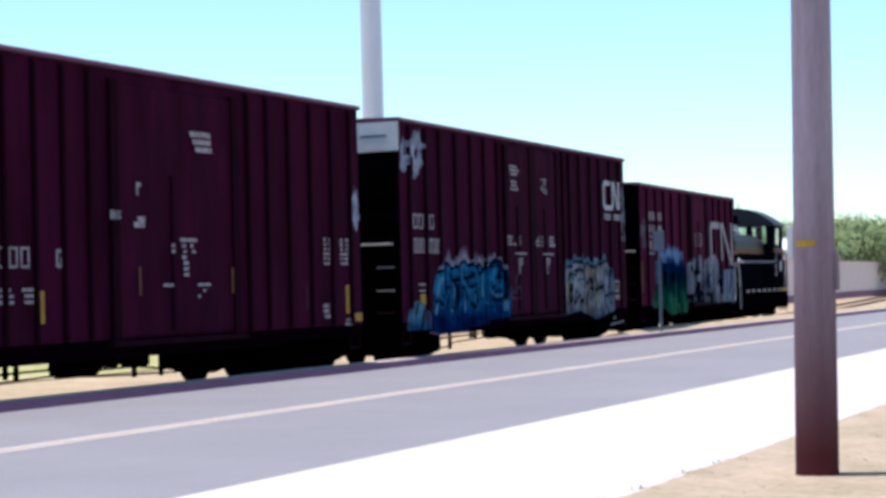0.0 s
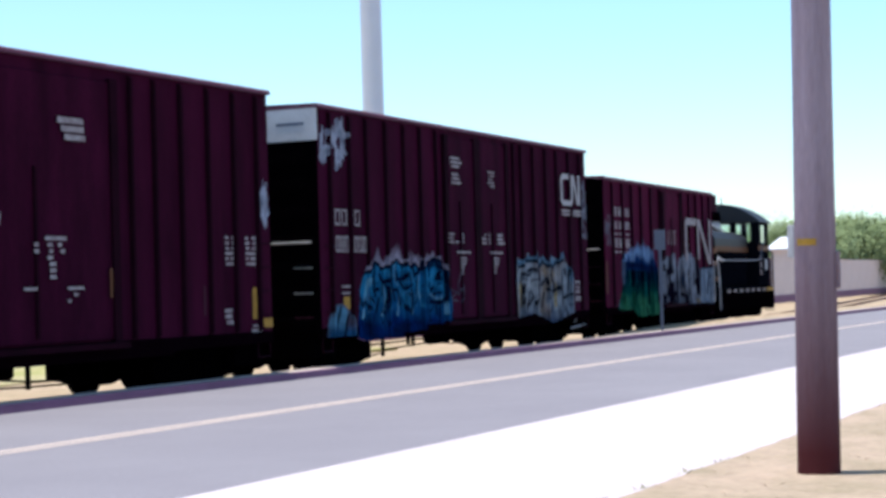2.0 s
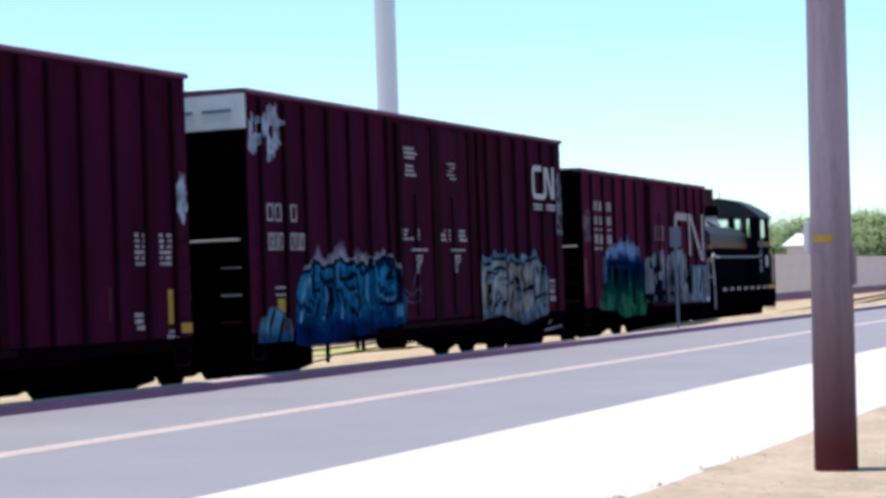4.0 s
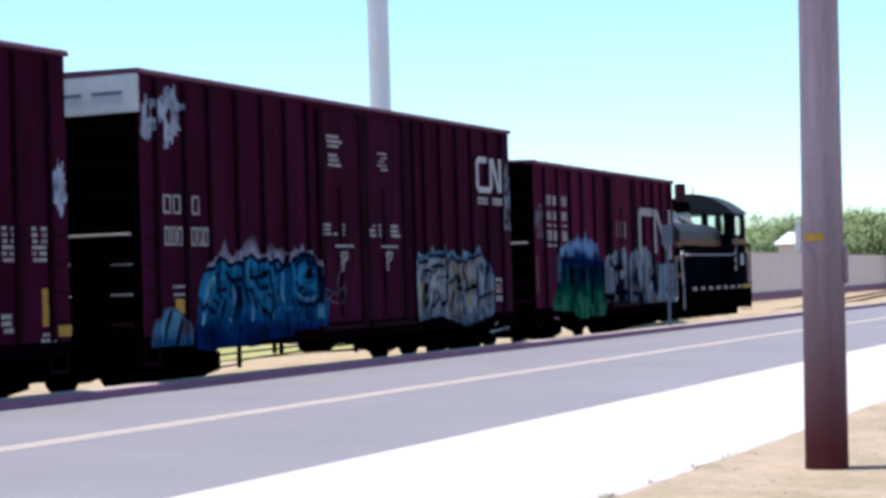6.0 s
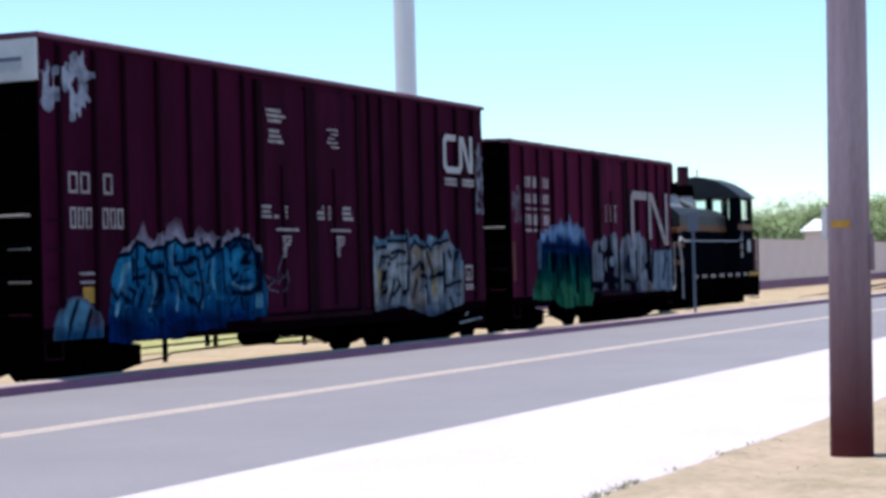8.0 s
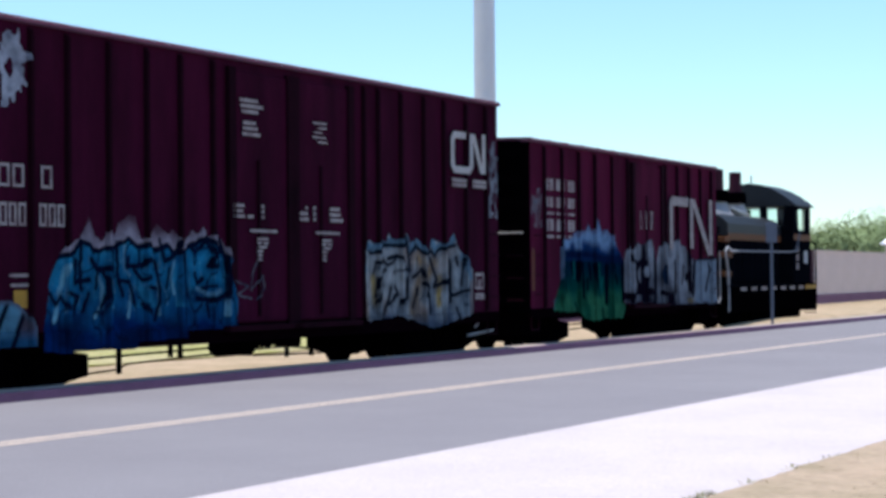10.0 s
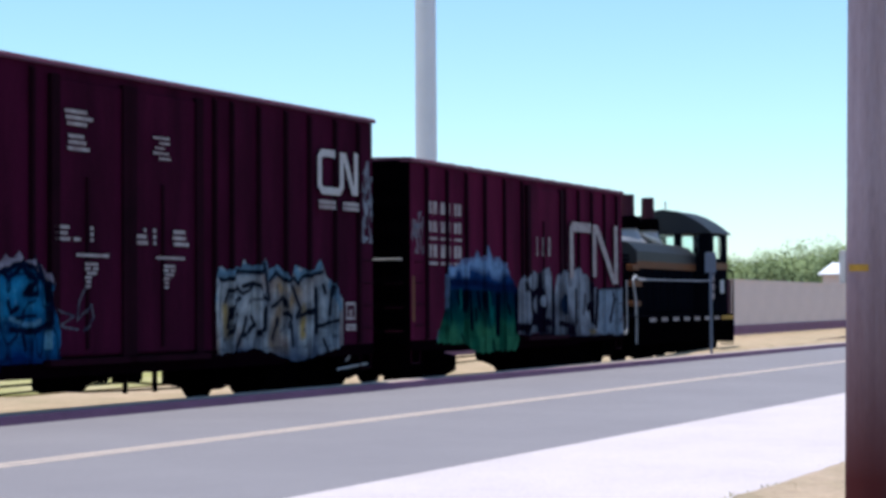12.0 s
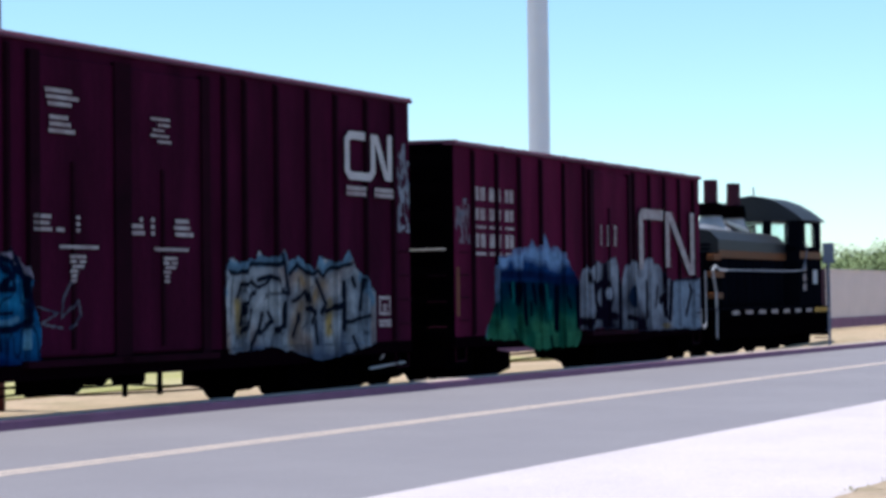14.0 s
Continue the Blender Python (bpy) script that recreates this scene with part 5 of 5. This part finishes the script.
def far_wall():
    th = thing("boundary_wall", "long pinkish concrete block wall behind the railway", "wall", kind="structure")
    a, b = Vector((45, 30.2, 0)), Vector((230, 49.6, 0))
    d = (b - a).normalized()
    ang = math.degrees(math.atan2(d.y, d.x))
    th.matrix_basis = pose(a.x, a.y, -0.36, 0, 0, ang)
    n, w = 46, (b - a).length / 46
    me = mesh_of(box(0.003, w - 0.003, -0.1, 0.1, 0.0, 3.08, 0.004), "panel")
    me.materials.append(M_WALL)
    for i in range(n):
        part("panel", me, M_WALL, th, m=pose(i * w, 0, 0))
    part("coping", box(0, n * w, -0.14, 0.14, 3.08, 3.16), M_WALL, th)
    part("plinth", box(0, n * w, -0.16, -0.1, 0.0, 0.55), M_KERB, th)


def tree(x, y, h, w, seed):
    rng = random.Random(seed)
    th = thing("tree", "leafy green tree behind the concrete wall", "tree", "trees behind the wall")
    th.matrix_basis = pose(x, y, -0.36)
    bm = bmesh.new()
    add_rod(bm, (0, 0, 0), (0, 0, h * 0.45), 0.22, 8, 0.13)
    clumps = []
    for i in range(9):
        a, r = rng.uniform(0, 6.28), rng.uniform(0.1, 0.45) * w
        tip = (r * math.cos(a), r * math.sin(a), rng.uniform(0.42, 0.9) * h)
        add_rod(bm, (0, 0, h * rng.uniform(0.3, 0.44)), tip, 0.08, 6, 0.02)
        clumps.append((tip, rng.uniform(0.16, 0.28) * w))
    part("trunk", bm, M_BARK, th)
    verts, faces = [], []
    for (cx, cy, cz), r in clumps:
        for k in range(1300):
            v = Vector((rng.gauss(0, 1), rng.gauss(0, 1), rng.gauss(0, 0.75)))
            v = v.normalized() * r * rng.uniform(0.55, 1.15) if v.length > 0 else v
            p = Vector((cx, cy, cz)) + v
            if p.z < 0.6:
                continue
            turn = v.normalized() + Vector((rng.gauss(0, 0.35), rng.gauss(0, 0.35), 0.5 + rng.gauss(0, 0.35)))
            u = turn.orthogonal().normalized()
            u = Matrix.Rotation(rng.uniform(0, 6.28), 3, turn.normalized()) @ u * rng.uniform(0.09, 0.2)
            q = turn.cross(u).normalized() * u.length * 0.6
            n = len(verts)
            verts += [p - u, p + q, p + u, p - q]
            faces.append((n, n + 1, n + 2, n + 3))
    me = bpy.data.meshes.new("crown")
    me.from_pydata(verts, [], faces)
    part("crown", me, M_LEAF, th)


def small_house(x, y, w, d, h, roof, rz, label):
    th = thing("house", label, "house")
    th.matrix_basis = pose(x, y, -0.36, 0, 0, rz)
    part("wall", box(-w / 2, w / 2, -d / 2, d / 2, 0, h), M_WALL if roof else M_WHITE, th)
    if roof:
        bm = bmesh.new()
        a, b = w / 2 + 0.4, d / 2 + 0.4
        low = [bm.verts.new((x, y, z)) for z in (h - 0.12, h) for x, y in ((-a, -b), (a, -b), (a, b), (-a, b))]
        ridge = [bm.verts.new((x, 0, h + roof)) for x in (-0.3 * a, 0.35 * a)]
        for k in range(4):
            bm.faces.new((low[k], low[(k + 1) % 4], low[4 + (k + 1) % 4], low[4 + k]))
        bm.faces.new(low[3::-1])
        for q in ((low[4], low[5], ridge[1], ridge[0]), (low[6], low[7], ridge[0], ridge[1]), (low[5], low[6], ridge[1]), (low[7], low[4], ridge[0])):
            bm.faces.new(q)
        part("roof", bm, M_TOWER, th, "pale sunlit hipped metal roof")
    else:
        part("roof", box(-w / 2 - 0.15, w / 2 + 0.15, -d / 2 - 0.15, d / 2 + 0.15, h, h + 0.15), M_WHITE, th)


def grass_tufts():
    rng = random.Random(7)
    verts, faces = [], []

    def blade(x, y, z, h, flat=0.2):
        a = rng.uniform(0, 6.28)
        dx, dy = math.cos(a) * 0.008, math.sin(a) * 0.008
        l, b = rng.uniform(h * flat, h * (flat + 1.5)), rng.uniform(0, 6.28)
        n = len(verts)
        verts.extend([(x - dx, y - dy, z), (x + dx, y + dy, z), (x + l * math.cos(b), y + l * math.sin(b), z + h)])
        faces.append((n, n + 1, n + 2))

    for i in range(1500):
        x = rng.uniform(7.5, 26)
        y = 4.07 + ROAD * x + rng.uniform(-4.5, 0.03) + 0.14 * math.sin(x * 1.7) + 0.08 * math.sin(x * 5.1)
        blade(x, y, -0.04, rng.uniform(0.008, 0.02), 3.0)
    me = bpy.data.meshes.new("grass")
    me.from_pydata(verts, [], faces)
    tagged(part("grass", me, M_BLADE), "short parched grass blades on the lawn", "grass", kind="stuff")
    verts.clear(), faces.clear()
    for cx, n in ((10.15, 50), (10.5, 40), (10.8, 40), (11.6, 12), (12.6, 14), (13.6, 8)):
        for i in range(n):
            x = cx + rng.gauss(0, 0.1)
            blade(x, 4.09 + ROAD * x + rng.gauss(0, 0.03), -0.05, rng.uniform(0.015, 0.045))
    me = bpy.data.meshes.new("weeds")
    me.from_pydata(verts, [], faces)
    tagged(part("weeds", me, M_WEED), "low green weeds at the pavement edge", "weeds", kind="stuff")


utility_pole()
far_pole()
tower()
road_sign()
far_wall()
for i, (az, d, h, w) in enumerate([(20.6, 165, 5.2, 9), (19.6, 160, 5.3, 9), (18.7, 170, 5.6, 9), (18.0, 185, 6.4, 10), (17.0, 190, 6.6, 11), (16.1, 175, 6.6, 10), (15.3, 180, 6.7, 11), (14.4, 175, 6.5, 10), (13.4, 180, 6.4, 11), (22.2, 170, 5.2, 9), (23.6, 180, 5.0, 9), (12.2, 190, 7.0, 11)]):
    tree(d * math.cos(radians(az)), d * math.sin(radians(az)), h, w, 100 + i)
small_house(149.9, 46.7, 2.6, 3.4, 4.3, 1.0, -73, "low house with a white roof behind the wall")
small_house(180, 47.7, 5.6, 4.5, 4.2, 0, 15, "small plain white flat-roofed building")
grass_tufts()


def motions():
    def gone(t):
        ts, ds = [r[0] for r in GONE], [r[1] for r in GONE]
        i = max(0, min(len(ts) - 2, sum(1 for q in ts if q <= t) - 1))

        def slope(k):
            k0, k1 = max(0, k - 1), min(len(ts) - 1, k + 1)
            return (ds[k1] - ds[k0]) / (ts[k1] - ts[k0])

        h = ts[i + 1] - ts[i]
        u = (t - ts[i]) / h
        return (2 * u ** 3 - 3 * u ** 2 + 1) * ds[i] + (u ** 3 - 2 * u ** 2 + u) * h * slope(i) + (3 * u ** 2 - 2 * u ** 3) * ds[i + 1] + (u ** 3 - u ** 2) * h * slope(i + 1)

    times = [i * 0.5 for i in range(29)]
    for car, s in CARS:
        rows = []
        for t in times:
            x, y, a = along(s + gone(t), HALF)
            rows.append((t, pose(x, y, 0, 0, 0, math.degrees(a))))
        walk(car, rows)
    fine = [i * 0.25 for i in range(57)]
    for wheels, r, x, z in ROLLING:
        walk(wheels, [(t, pose(x, 0, z, 0, math.degrees((gone(t) - gone(0)) / r), 0)) for t in fine])


motions()
